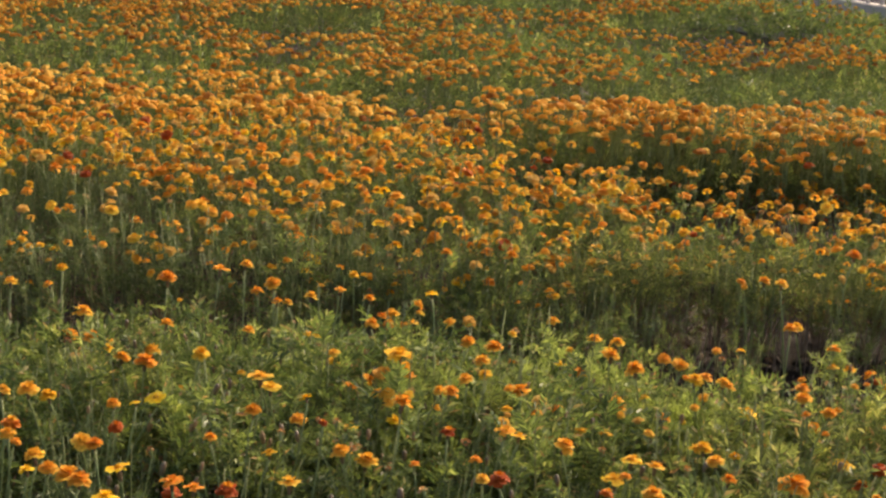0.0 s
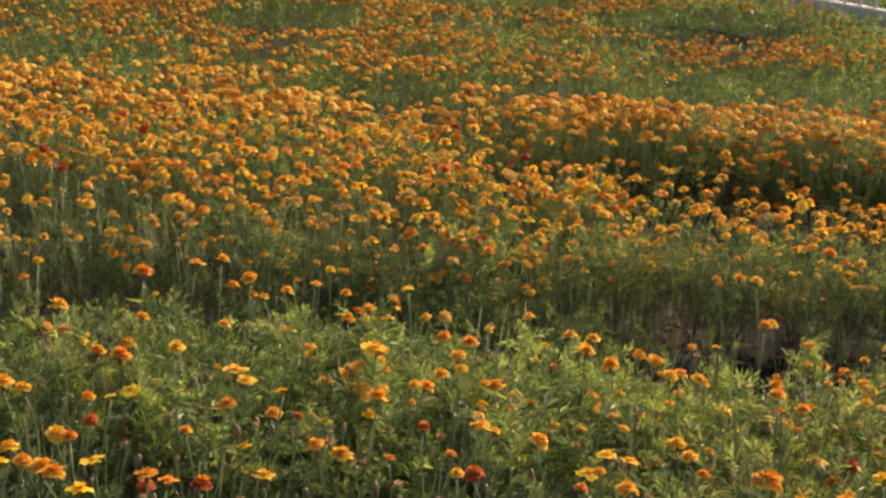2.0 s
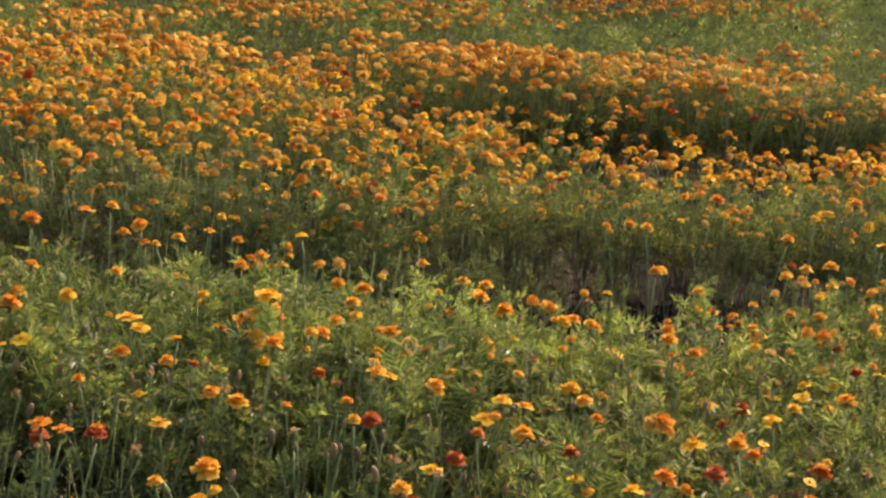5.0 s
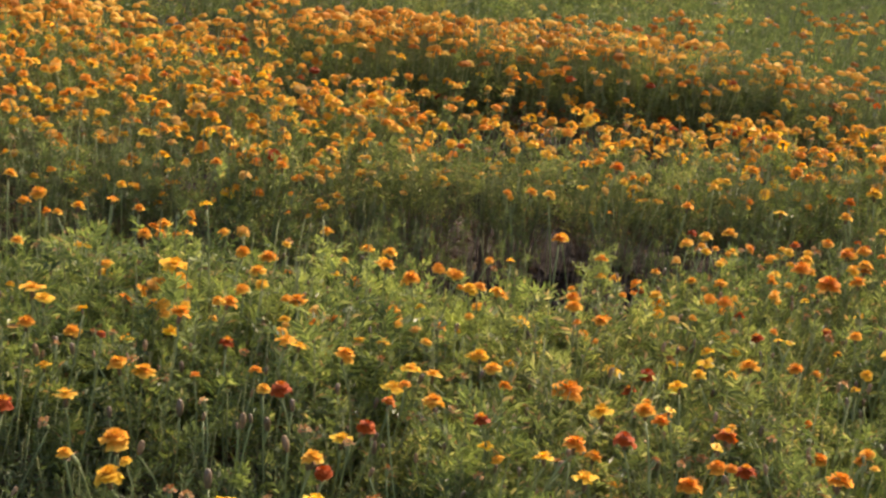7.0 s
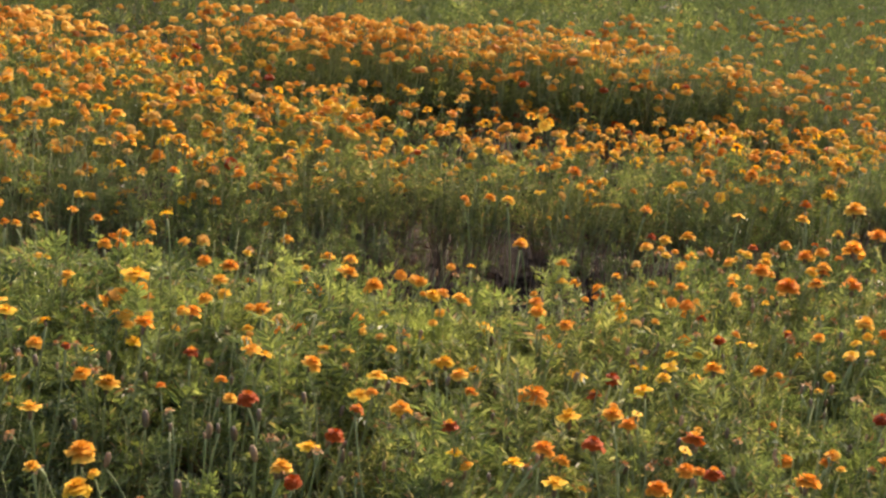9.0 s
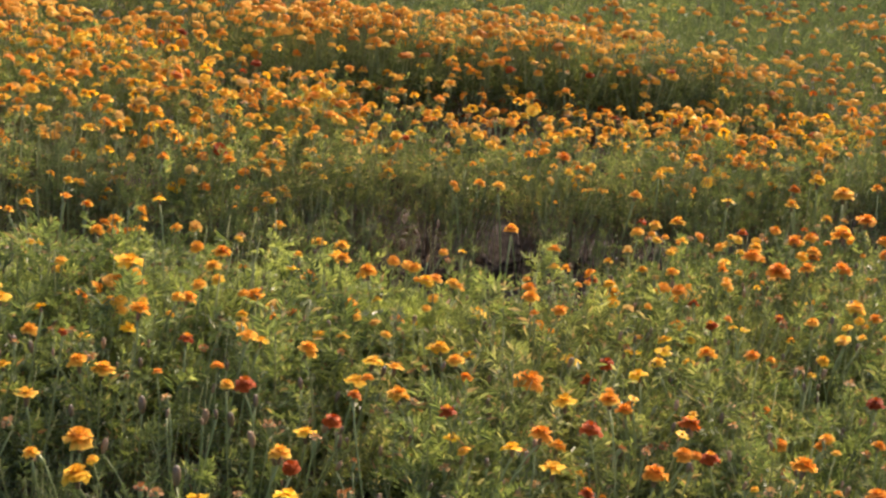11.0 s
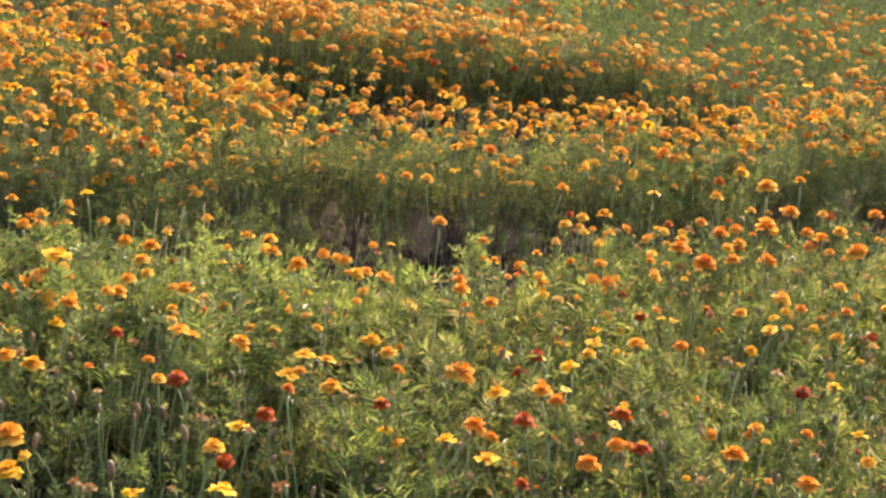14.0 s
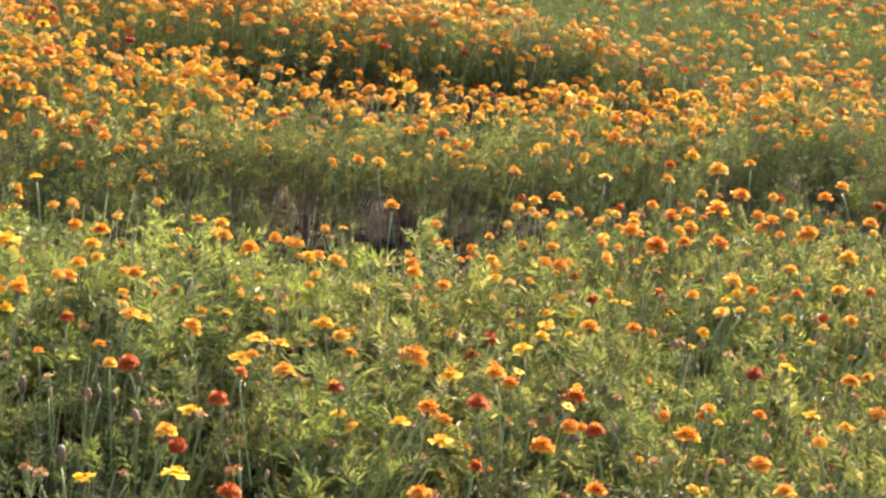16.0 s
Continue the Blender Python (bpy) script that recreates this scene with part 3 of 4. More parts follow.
# the front of the second bed, leafy almost to the soil
for i in range(-10, 19):
    x = i * 0.17 + rng.uniform(-0.03, 0.03)
    y = second_edge(x) + rng.uniform(0.06, 0.13)
    if in_sight(x, y, 0.2):
        # Darkened leaves towards both ends; at the left they stand in for less light.
        marigold_plant(x, y, rng.choice(SHADE_BUSHES if (x < -0.1 or x > 1.6) and rng.random() < (0.9 if x < -0.6 else 0.5) else LIGHTENED_BUSHES if 0.2 < x < 1.8 else FRONT_BUSHES), rng.uniform(0.84, 1.02) * (1 - 2.6 * mound(x, y)), "leafy marigold plant at the edge of a dry furrow", "marigold plants of the second bed")
# low side shoots sloping down into the furrow
for i in range(-14, 24):
    x = i * 0.135 + rng.uniform(-0.03, 0.03)
    y = second_edge(x) - rng.uniform(0.03, 0.13)
    if in_sight(x, y, 0.15) and rng.random() < (0.05 if 0.4 < x < 1.45 else 0.85 if x > 1.95 else 0.3 if x > 1.4 else 0.9 if x > 0 else 0.5):
        side_shoot(x, y, rng.choice(FRONT_BUSHES), rng.uniform(0.56, 0.76) )
for i in range(-11, 19):
    x = i * 0.17 + rng.uniform(-0.04, 0.04)
    y = second_edge(x) - rng.uniform(0.16, 0.30)
    if in_sight(x, y, 0.15) and rng.random() < (0.7 if x > 2.05 else 0.0 if x > 0.35 else 0.8 if x > 0 else 0.4):
        side_shoot(x, y, rng.choice(FRONT_BUSHES), rng.uniform(0.38, 0.54))
for x, y, tall in ((1.10, 4.70, 0.95), (0.30, 4.08, 1.15), (0.36, 4.02, 1.1)):
    marigold_plant(x, y, TUFT if y > 4.5 else rng.choice(FRESH_BUSHES), tall, "young pale green marigold plant without flowers", "young plants in the furrow")
# lanky, nearly leafless plants standing in the bare furrow
for k in range(24):
    x, y = rng.uniform(0.35, 1.5), rng.uniform(4.8, 5.6)
    marigold_plant(x, y, rng.choice(LANKY_BUSHES), rng.uniform(0.55, 0.8), "lanky thin marigold plant in bare soil", "lanky plants in the furrow")
# pale young shoots among the sunniest growth
for k in range(26):
    x, y = rng.uniform(-0.5, 1.5), rng.uniform(3.3, 4.1)
    if y < near_edge(x) - 0.02 and rng.random() < 0.25 + 0.6 * lush(x, y):
        marigold_plant(x, y, rng.choice(FRESH_BUSHES), rng.uniform(0.95, 1.12), "young pale green marigold plant without flowers", "young plants in the first bed")
# seven more whose pale leaves stand in for sunlit highlights along the rim
for k in range(7):
    marigold_plant(-0.35 + 0.15 * k + rng.uniform(-0.05, 0.05), rng.uniform(3.72, 3.98), rng.choice(FRESH_BUSHES), rng.uniform(0.98, 1.14), "young pale green marigold plant without flowers", "young plants in the first bed")
step = 0.29
for j in range(40):
    for i in range(-16, 26):
        x = (i + 0.5 * (j % 2)) * step + rng.uniform(-0.07, 0.07)
        y = 4.9 + j * step * 0.87 + rng.uniform(-0.06, 0.06)
        low = hollow(x, y)
        if second_edge(x) + 0.25 < y < 6.75 and in_sight(x, y, 0.2) and (low < 0.45 or rng.random() < 0.45):
            # At the left, darkened leaves stand in for weaker light.
            marigold_plant(x, y, rng.choice(SHADE_BUSHES if x < -0.2 and y < 6.2 and rng.random() < (0.85 if x < -0.6 else 0.5) else FRONT_BUSHES if low > 0.4 else MID_BUSHES), rng.uniform(0.78, 0.95) * (1 - 0.38 * low) * (1 - 2 * mound(x, y)), MID_LABEL, "marigold plants of the second bed")


def nearest_plant(x, y):
    return min(plants, key=lambda p: (p[0] - x) ** 2 + (p[1] - y) ** 2)


def stalk_foot(head):
    """Where a stalk leaves its plant: a branch close below, or the soil where the bloom stands apart."""
    apart = math.hypot(head.x, head.y)
    lean = min(0.06, 0.5 * apart)
    k = 1 - lean / max(apart, 0.001)
    low = max(0.05, head.z - rng.uniform(0.16, 0.30)) if apart < 0.2 else 0.0
    return Vector((head.x * k + rng.uniform(-0.015, 0.015), head.y * k + rng.uniform(-0.015, 0.015), low))


def flower(x, y, z, mesh, size, label, kind, tilt=0.15, plain=False):
    """A bloom on its stalk, as a part of the plant that it grows from."""
    px, py, base = nearest_plant(x, y)
    gz = base.matrix_basis.translation.z
    local = Vector((x - px, y - py, z - gz))
    lean = Matrix.Rotation(rng.gauss(0, tilt), 4, "X") @ Matrix.Rotation(rng.gauss(0, tilt), 4, "Y") @ Matrix.Rotation(rng.uniform(0, 6.28), 4, "Z")
    head = part("flower", mesh, base, Matrix.Translation(local) @ lean @ Matrix.Scale(size, 4), label)
    neck = local + lean.to_3x3() @ Vector((0, 0, -0.019 * size))
    root = stalk_foot(local)
    steps = 3 if plain else 5
    line = bend(root, neck, (rng.uniform(-0.025, 0.025), rng.uniform(-0.025, 0.025), 0.01), steps)
    verts, faces = tube(line, [(0.75 if plain else 1.0) * (0.0014 + 0.0010 * i / steps) for i in range(steps + 1)], 4 if plain else 5)
    back = (Matrix.Translation(local) @ lean @ Matrix.Scale(size, 4)).inverted()
    verts = [back @ v for v in verts]
    if plain:
        verts, faces = gather([(verts, faces), tube([(0, 0, -0.02), (0, 0, -0.014), (0, 0, 0.002)], [0.002, 0.0042, 0.0052], 5)])
    part("stalk", mesh_of("stalk", verts, faces, [STALK], None, True), head)
    if plain:
        return head
    part("calyx", CALYX_MESH, head)
    if kind == "single" or kind == "yellow":
        part("centre", CENTRE_MESH, head)
    if kind == "red":
        part("crest", rng.choice(CRESTS), head)
    return head


DOUBLE_BLOOMS = []
SINGLE_BLOOMS = []
YELLOW_BLOOMS = []
RED_BLOOMS = []
BUD_BLOOMS = []
DOUBLE_BLOOMS += [
    (-1.106, 4.294, 0.468, 4.0), (-0.995, 4.380, 0.492, 3.0), (-0.958, 4.111, 0.516, 2.9), (-0.829, 3.292, 0.516, 3.1),
    (-0.827, 3.931, 0.504, 5.0), (-0.818, 3.779, 0.492, 4.4), (-0.793, 3.342, 0.504, 4.7), (-0.754, 3.348, 0.492, 3.9),
    (-0.746, 3.691, 0.516, 4.5), (-0.731, 2.984, 0.540, 3.2), (-0.706, 3.652, 0.504, 3.4), (-0.703, 4.298, 0.504, 5.4),
    (-0.689, 3.008, 0.492, 4.3), (-0.660, 3.598, 0.504, 4.0), (-0.656, 2.980, 0.480, 3.6), (-0.628, 3.923, 0.492, 3.8),
    (-0.616, 3.065, 0.504, 4.0), (-0.610, 3.292, 0.504, 3.1), (-0.610, 3.662, 0.504, 4.1), (-0.605, 3.580, 0.504, 5.0),
    (-0.604, 2.920, 0.492, 5.2), (-0.590, 3.059, 0.504, 3.2), (-0.550, 2.783, 0.540, 4.0), (-0.536, 4.541, 0.492, 3.9),
]
DOUBLE_BLOOMS += [
    (-0.500, 3.661, 0.504, 4.2), (-0.446, 4.406, 0.480, 4.5), (-0.436, 4.045, 0.552, 3.2), (-0.410, 3.743, 0.540, 3.2),
    (-0.394, 3.166, 0.492, 2.9), (-0.370, 3.916, 0.564, 2.7), (-0.346, 4.433, 0.444, 3.8), (-0.340, 3.871, 0.576, 2.5),
    (-0.328, 3.268, 0.516, 3.9), (-0.257, 4.692, 0.444, 3.0), (-0.246, 3.337, 0.480, 3.7), (-0.193, 4.448, 0.444, 3.4),
    (-0.191, 2.698, 0.492, 2.8), (-0.145, 3.197, 0.468, 4.8), (-0.145, 3.869, 0.540, 3.3), (-0.126, 2.911, 0.432, 5.8),
    (-0.119, 2.696, 0.456, 5.0), (-0.114, 4.000, 0.504, 3.1), (-0.100, 3.259, 0.432, 4.9), (-0.036, 3.272, 0.552, 4.8),
    (-0.008, 4.828, 0.492, 3.8), (0.034, 3.286, 0.576, 3.0), (0.055, 3.323, 0.564, 3.8), (0.079, 3.854, 0.516, 3.7),
]
DOUBLE_BLOOMS += [
    (0.080, 3.564, 0.516, 3.6), (0.113, 3.745, 0.504, 4.1), (0.122, 3.647, 0.504, 3.3), (0.128, 3.041, 0.492, 2.9),
    (0.139, 3.946, 0.480, 4.6), (0.178, 4.944, 0.468, 4.4), (0.199, 3.580, 0.492, 4.9), (0.212, 2.783, 0.468, 4.2),
    (0.275, 3.082, 0.552, 4.1), (0.281, 4.165, 0.492, 3.2), (0.337, 3.817, 0.468, 4.9), (0.392, 4.279, 0.420, 4.4),
    (0.397, 3.732, 0.540, 4.1), (0.402, 3.558, 0.492, 3.2), (0.431, 2.959, 0.516, 4.1), (0.443, 3.644, 0.540, 4.6),
    (0.449, 4.259, 0.420, 4.3), (0.533, 3.566, 0.576, 3.2), (0.552, 3.084, 0.540, 3.6), (0.552, 3.259, 0.504, 3.8),
    (0.578, 3.668, 0.516, 4.0), (0.583, 2.485, 0.492, 4.4), (0.607, 3.254, 0.444, 3.4), (0.636, 3.392, 0.444, 2.8),
]
DOUBLE_BLOOMS += [
    (0.643, 3.700, 0.504, 3.6), (0.660, 2.790, 0.516, 4.3), (0.727, 3.217, 0.456, 6.4), (0.731, 2.942, 0.432, 3.5),
    (0.797, 3.583, 0.516, 4.3), (0.798, 2.873, 0.552, 4.2), (0.805, 3.347, 0.564, 3.3), (0.808, 3.656, 0.516, 3.4),
    (0.842, 2.922, 0.516, 3.5), (0.847, 2.712, 0.480, 4.9), (0.853, 3.719, 0.408, 3.6), (0.859, 4.153, 0.516, 3.6),
    (0.874, 2.659, 0.540, 3.4), (0.889, 4.508, 0.540, 3.9), (0.895, 4.830, 0.468, 4.0), (0.899, 2.558, 0.468, 4.0),
    (0.968, 4.661, 0.384, 4.1), (0.977, 3.185, 0.516, 3.2), (1.033, 4.241, 0.396, 2.9), (1.054, 3.838, 0.456, 4.7),
    (1.060, 3.944, 0.504, 2.6), (1.098, 2.681, 0.516, 4.8), (1.099, 3.364, 0.456, 3.1), (1.108, 3.284, 0.504, 4.7),
]
DOUBLE_BLOOMS += [
    (1.145, 3.620, 0.456, 3.4), (1.154, 2.400, 0.540, 3.7), (1.156, 2.507, 0.540, 4.0), (1.169, 2.982, 0.432, 3.8),
    (1.181, 5.024, 0.516, 4.8), (1.205, 3.167, 0.432, 2.3), (1.205, 4.133, 0.432, 3.4), (1.207, 3.290, 0.504, 3.3),
    (1.225, 2.922, 0.456, 2.6), (1.228, 3.961, 0.480, 3.6), (1.240, 2.930, 0.468, 3.1), (1.267, 3.151, 0.624, 3.1),
    (1.291, 4.358, 0.492, 3.7), (1.292, 4.584, 0.516, 4.0), (1.304, 2.844, 0.492, 2.9), (1.310, 3.170, 0.540, 2.7),
    (1.337, 2.660, 0.516, 2.9), (1.397, 4.505, 0.468, 4.4), (1.427, 3.972, 0.528, 5.2), (1.452, 2.789, 0.492, 3.2),
    (1.468, 4.970, 0.492, 2.9), (1.480, 4.097, 0.516, 3.9), (1.510, 2.905, 0.540, 3.9), (1.518, 4.015, 0.480, 6.3),
]
DOUBLE_BLOOMS += [
    (1.572, 3.967, 0.504, 4.3), (1.574, 3.648, 0.504, 4.5), (1.590, 2.921, 0.468, 4.0), (1.595, 4.280, 0.516, 3.5),
    (1.609, 3.616, 0.492, 3.3), (1.614, 3.416, 0.492, 3.6), (1.626, 4.080, 0.516, 4.4), (1.627, 4.076, 0.504, 3.9),
    (1.630, 3.779, 0.468, 4.8), (1.642, 3.452, 0.540, 3.2), (1.642, 3.922, 0.516, 5.7), (1.648, 4.271, 0.492, 3.9),
    (1.660, 5.220, 0.492, 4.9), (1.692, 4.370, 0.468, 4.7), (1.709, 3.637, 0.540, 3.8), (1.709, 4.315, 0.492, 3.9),
    (1.709, 4.484, 0.540, 3.9), (1.727, 3.349, 0.516, 3.6), (1.801, 3.564, 0.516, 4.3), (1.818, 3.881, 0.468, 3.4),
    (1.818, 4.363, 0.492, 6.3), (1.837, 4.532, 0.492, 3.3), (1.854, 5.371, 0.468, 4.8), (1.866, 4.175, 0.492, 4.1),
]
DOUBLE_BLOOMS += [
    (1.868, 4.484, 0.468, 6.0), (1.872, 4.342, 0.540, 4.8), (1.894, 4.176, 0.516, 4.6), (1.903, 3.972, 0.540, 5.9),
    (1.906, 4.264, 0.468, 3.9), (1.921, 4.645, 0.540, 6.2), (1.945, 4.909, 0.516, 5.3), (1.960, 4.410, 0.468, 4.3),
    (1.964, 4.339, 0.540, 3.2), (1.981, 4.247, 0.516, 4.7), (2.000, 4.636, 0.468, 6.4), (2.045, 4.010, 0.468, 6.0),
    (2.098, 5.258, 0.540, 5.0), (2.130, 4.361, 0.540, 4.8), (2.142, 4.104, 0.540, 4.6), (2.207, 5.063, 0.468, 3.9),
    (2.356, 4.710, 0.492, 4.4),
]
SINGLE_BLOOMS += [
    (-0.586, 4.426, 0.504, 4.8), (-0.409, 2.864, 0.516, 4.0), (-0.371, 2.872, 0.504, 3.7), (-0.331, 3.377, 0.552, 5.0),
    (-0.301, 3.314, 0.552, 4.2), (-0.280, 3.169, 0.468, 3.1), (-0.230, 3.085, 0.444, 5.0), (-0.209, 3.740, 0.648, 2.9),
    (-0.140, 3.313, 0.480, 3.4), (-0.066, 3.636, 0.540, 6.6), (-0.054, 3.892, 0.540, 3.5), (0.166, 3.144, 0.552, 3.9),
    (0.192, 3.154, 0.540, 3.2), (0.277, 3.029, 0.408, 4.6), (0.373, 3.120, 0.480, 4.9), (0.408, 3.164, 0.504, 4.4),
    (0.457, 3.204, 0.480, 4.1), (0.664, 2.698, 0.492, 4.8), (0.685, 3.606, 0.468, 5.4), (0.745, 2.987, 0.504, 5.3),
    (0.868, 3.451, 0.420, 4.7), (1.352, 3.917, 0.480, 2.6), (1.414, 4.120, 0.468, 3.4), (1.456, 3.420, 0.504, 3.8),
]
SINGLE_BLOOMS += [
    (1.482, 3.469, 0.516, 2.9), (1.495, 3.722, 0.492, 3.2),
]
YELLOW_BLOOMS += [
    (-0.683, 2.936, 0.492, 3.2), (-0.568, 3.307, 0.504, 2.3), (-0.542, 3.379, 0.492, 4.7), (-0.506, 2.878, 0.528, 5.1),
    (-0.490, 2.716, 0.540, 4.5), (-0.222, 3.227, 0.564, 2.7), (-0.059, 3.479, 0.444, 4.0), (-0.011, 3.848, 0.624, 3.0),
    (0.070, 2.438, 0.540, 3.4), (0.206, 2.506, 0.516, 4.4), (0.287, 3.722, 0.516, 2.9), (0.521, 2.880, 0.468, 3.0),
    (0.589, 2.696, 0.528, 3.7), (0.762, 4.264, 0.420, 2.5), (0.854, 2.915, 0.540, 2.4), (0.887, 2.718, 0.552, 2.6),
    (0.908, 3.080, 0.528, 3.8), (1.003, 3.455, 0.444, 3.7), (1.032, 3.334, 0.492, 3.8), (1.237, 3.511, 0.492, 2.4),
    (1.247, 3.458, 0.504, 2.3), (1.379, 2.788, 0.516, 3.2), (1.409, 2.976, 0.540, 3.4), (1.528, 4.489, 0.540, 4.2),
]
RED_BLOOMS += [
    (-0.798, 3.241, 0.468, 4.2), (-0.566, 3.126, 0.516, 3.3), (-0.422, 2.933, 0.468, 4.1), (-0.322, 2.935, 0.480, 4.5),
    (-0.166, 3.020, 0.588, 1.8), (0.056, 3.290, 0.492, 3.4), (0.157, 2.987, 0.516, 4.1), (0.232, 2.784, 0.444, 3.6),
    (0.281, 2.443, 0.516, 3.8), (0.307, 2.881, 0.492, 4.0), (0.344, 2.887, 0.540, 2.7), (0.504, 2.855, 0.528, 3.3),
    (0.686, 2.544, 0.516, 2.8), (0.739, 2.762, 0.540, 4.3), (0.883, 3.341, 0.420, 3.5), (0.905, 3.307, 0.468, 3.9),
    (0.949, 2.866, 0.516, 4.5), (0.970, 2.795, 0.480, 3.8), (1.073, 4.109, 0.408, 2.9), (1.216, 3.593, 0.468, 3.3),
    (1.235, 4.297, 0.516, 3.0), (1.373, 3.036, 0.504, 3.8), (1.385, 3.626, 0.480, 2.8), (1.560, 4.428, 0.468, 3.0),
]
RED_BLOOMS += [
    (1.650, 3.494, 0.468, 2.6), (1.722, 4.333, 0.492, 3.6), (1.784, 4.674, 0.540, 3.9), (1.842, 3.494, 0.540, 2.9),
    (2.114, 4.612, 0.468, 4.2), (2.366, 4.487, 0.492, 4.2),
]
BUD_BLOOMS += [
    (-0.570, 3.466), (-0.480, 3.155), (-0.456, 3.336), (-0.439, 3.504), (-0.475, 3.883), (-0.350, 4.087),
    (-0.312, 3.296), (-0.272, 3.281), (-0.082, 2.950), (-0.023, 3.095), (0.006, 2.636), (0.040, 2.665),
    (0.095, 3.104), (0.138, 3.032), (0.168, 2.885), (0.266, 3.103), (0.319, 3.065), (0.329, 2.954),
]

for (x, y, z, wide) in DOUBLE_BLOOMS:
    flower(x, y, z, rng.choice(DOUBLES + AMBERS[:1]), wide / 4.2 * 0.98, "ruffled double orange bloom", "double")
for (x, y, z, wide) in SINGLE_BLOOMS:
    flower(x, y, z, rng.choice(SINGLES), wide / 4.2 * 0.98, "open orange bloom with few petals", "single")
for (x, y, z, wide) in YELLOW_BLOOMS:
    flower(x, y, z, rng.choice(YELLOWS), wide / 4.2 * 0.98, "open yellow bloom", "yellow")
for (x, y, z, wide) in RED_BLOOMS:
    flower(x, y, z, rng.choice(REDS), wide / 4.2 * 0.98, "dark red bloom with an orange crest", "red")


def bud(x, y, z, mesh, size):
    px, py, base = nearest_plant(x, y)
    local = Vector((x - px, y - py, z - base.matrix_basis.translation.z))
    lean = Matrix.Rotation(rng.gauss(0, 0.2), 4, "X") @ Matrix.Rotation(rng.gauss(0, 0.2), 4, "Y")
    m = Matrix.Translation(local) @ lean @ Matrix.Scale(size, 4)
    head = part("bud", mesh, base, m, "closed brownish bud")
    neck = m @ Vector((0, 0, -0.0175))
    root = stalk_foot(local)
    verts, faces = tube(bend(root, neck, (rng.uniform(-0.04, 0.04), rng.uniform(-0.04, 0.04), 0.01), 5), [0.0014, 0.0015, 0.0016, 0.0016, 0.0017, 0.0018], 5)
    part("stalk", mesh_of("stalk", [m.inverted() @ v for v in verts], faces, [STALK], None, True), head)


for i, (x, y) in enumerate(BUD_BLOOMS):
    bud(x, y, 0.408 + 0.024 * (i % 4), BUD_MESHES[i % 2], rng.uniform(0.9, 1.3))
# more buds and seed heads scattered over the first bed
for k in range(640):
    y = rng.uniform(2.3, 4.6)
    x = rng.uniform(-0.36 * y, 0.57 * y)
    if y < near_edge(x) - 0.05 and rng.random() > 0.65 * thin_growth(x, y):
        bud(x, y, rng.uniform(0.38, 0.50), BUD_MESHES[rng.random() < 0.5], rng.uniform(0.5, 0.9))

# spent heads with shrivelled petals
for k in range(260):
    y = rng.uniform(2.5, 4.6)
    x = rng.uniform(-0.36 * y, 0.57 * y)
    if y < near_edge(x) and rng.random() < 0.45 + 0.4 * x:
        flower(x, y, rng.uniform(0.40, 0.51), rng.choice(SPENTS), rng.uniform(0.8, 1.2), "shrivelled brown spent bloom", "spent", 0.3, True)

# small late blooms, half open or fading
for k in range(300):
    y = rng.uniform(2.6, 4.6)
    x = rng.uniform(-0.3 * y, 0.57 * y)
    if y < near_edge(x) + 0.02 and rng.random() < 0.3 + 0.3 * x:
        flower(x, y, rng.uniform(0.42, 0.52), rng.choice(MIDS + BUFFS + SPENTS[:2] + MID_REDS), rng.uniform(0.4, 0.75), "small fading orange bloom", "double", 0.3, True)

# knots of half-open and browning blooms along the back of the first bed
for k in range(38):
    x = rng.uniform(-0.45, 1.7)
    y = near_edge(x) - rng.uniform(0.02, 0.75)
    if thin_growth(x, y) < 0.3:
        for n in range(rng.choice((2, 2, 3))):
            flower(x + rng.uniform(-0.07, 0.07), y + rng.uniform(-0.06, 0.06), rng.uniform(0.475, 0.525), rng.choice(MIDS + MIDS + SPENTS + BUFFS), rng.uniform(0.55, 0.95), "small fading orange bloom", "double", 0.3, True)

# flowers of the second bed
made = 0
for k in range(5600):
    y = rng.uniform(4.9, 6.75)
    x = rng.uniform(-0.36 * y - 0.2, 0.57 * y + 0.2)
    if y < second_edge(x) + 0.02 or rng.random() > bloom_share(x, y) or made > 2000:
        continue
    made += 1
    p = rng.random()
    mesh, label = ((rng.choice(MIDS), "ruffled double orange bloom") if p < 0.68 else (rng.choice(BUFFS), "faded buff bloom") if p < 0.84 else (rng.choice(SPENTS), "shrivelled brown spent bloom") if p < 0.93
                   else (rng.choice(MID_REDS), "dark red bloom") if p < 0.96 else (rng.choice(MID_YELLOWS), "open yellow bloom"))
    deep = min(1.0, (y - second_edge(x)) / 0.3)
    flower(x, y, ground_at(x, y) - 0.85 * mound(x, y) + 0.35 + 0.085 * deep + rng.uniform(-0.07, 0.06), mesh, rng.triangular(0.6, 1.34, 1.12), label, "double", 0.28, True)
# small pale blooms low on the front of the second bed
for k in range(290):
    x = rng.uniform(-1.6, 2.6)
    y = second_edge(x) + rng.uniform(-0.06, 0.22)
    if in_sight(x, y, 0.1) and rng.random() < (1.0 if 0.2 < x < 1.6 else 0.5 if x < 0.2 else 0.15):
        flower(x, y, ground_at(x, y) + rng.uniform(0.28, 0.43), rng.choice(MIDS + BUFFS + BUFFS + SPENTS), rng.uniform(0.5, 0.9), "small faded bloom", "double", 0.3, True)
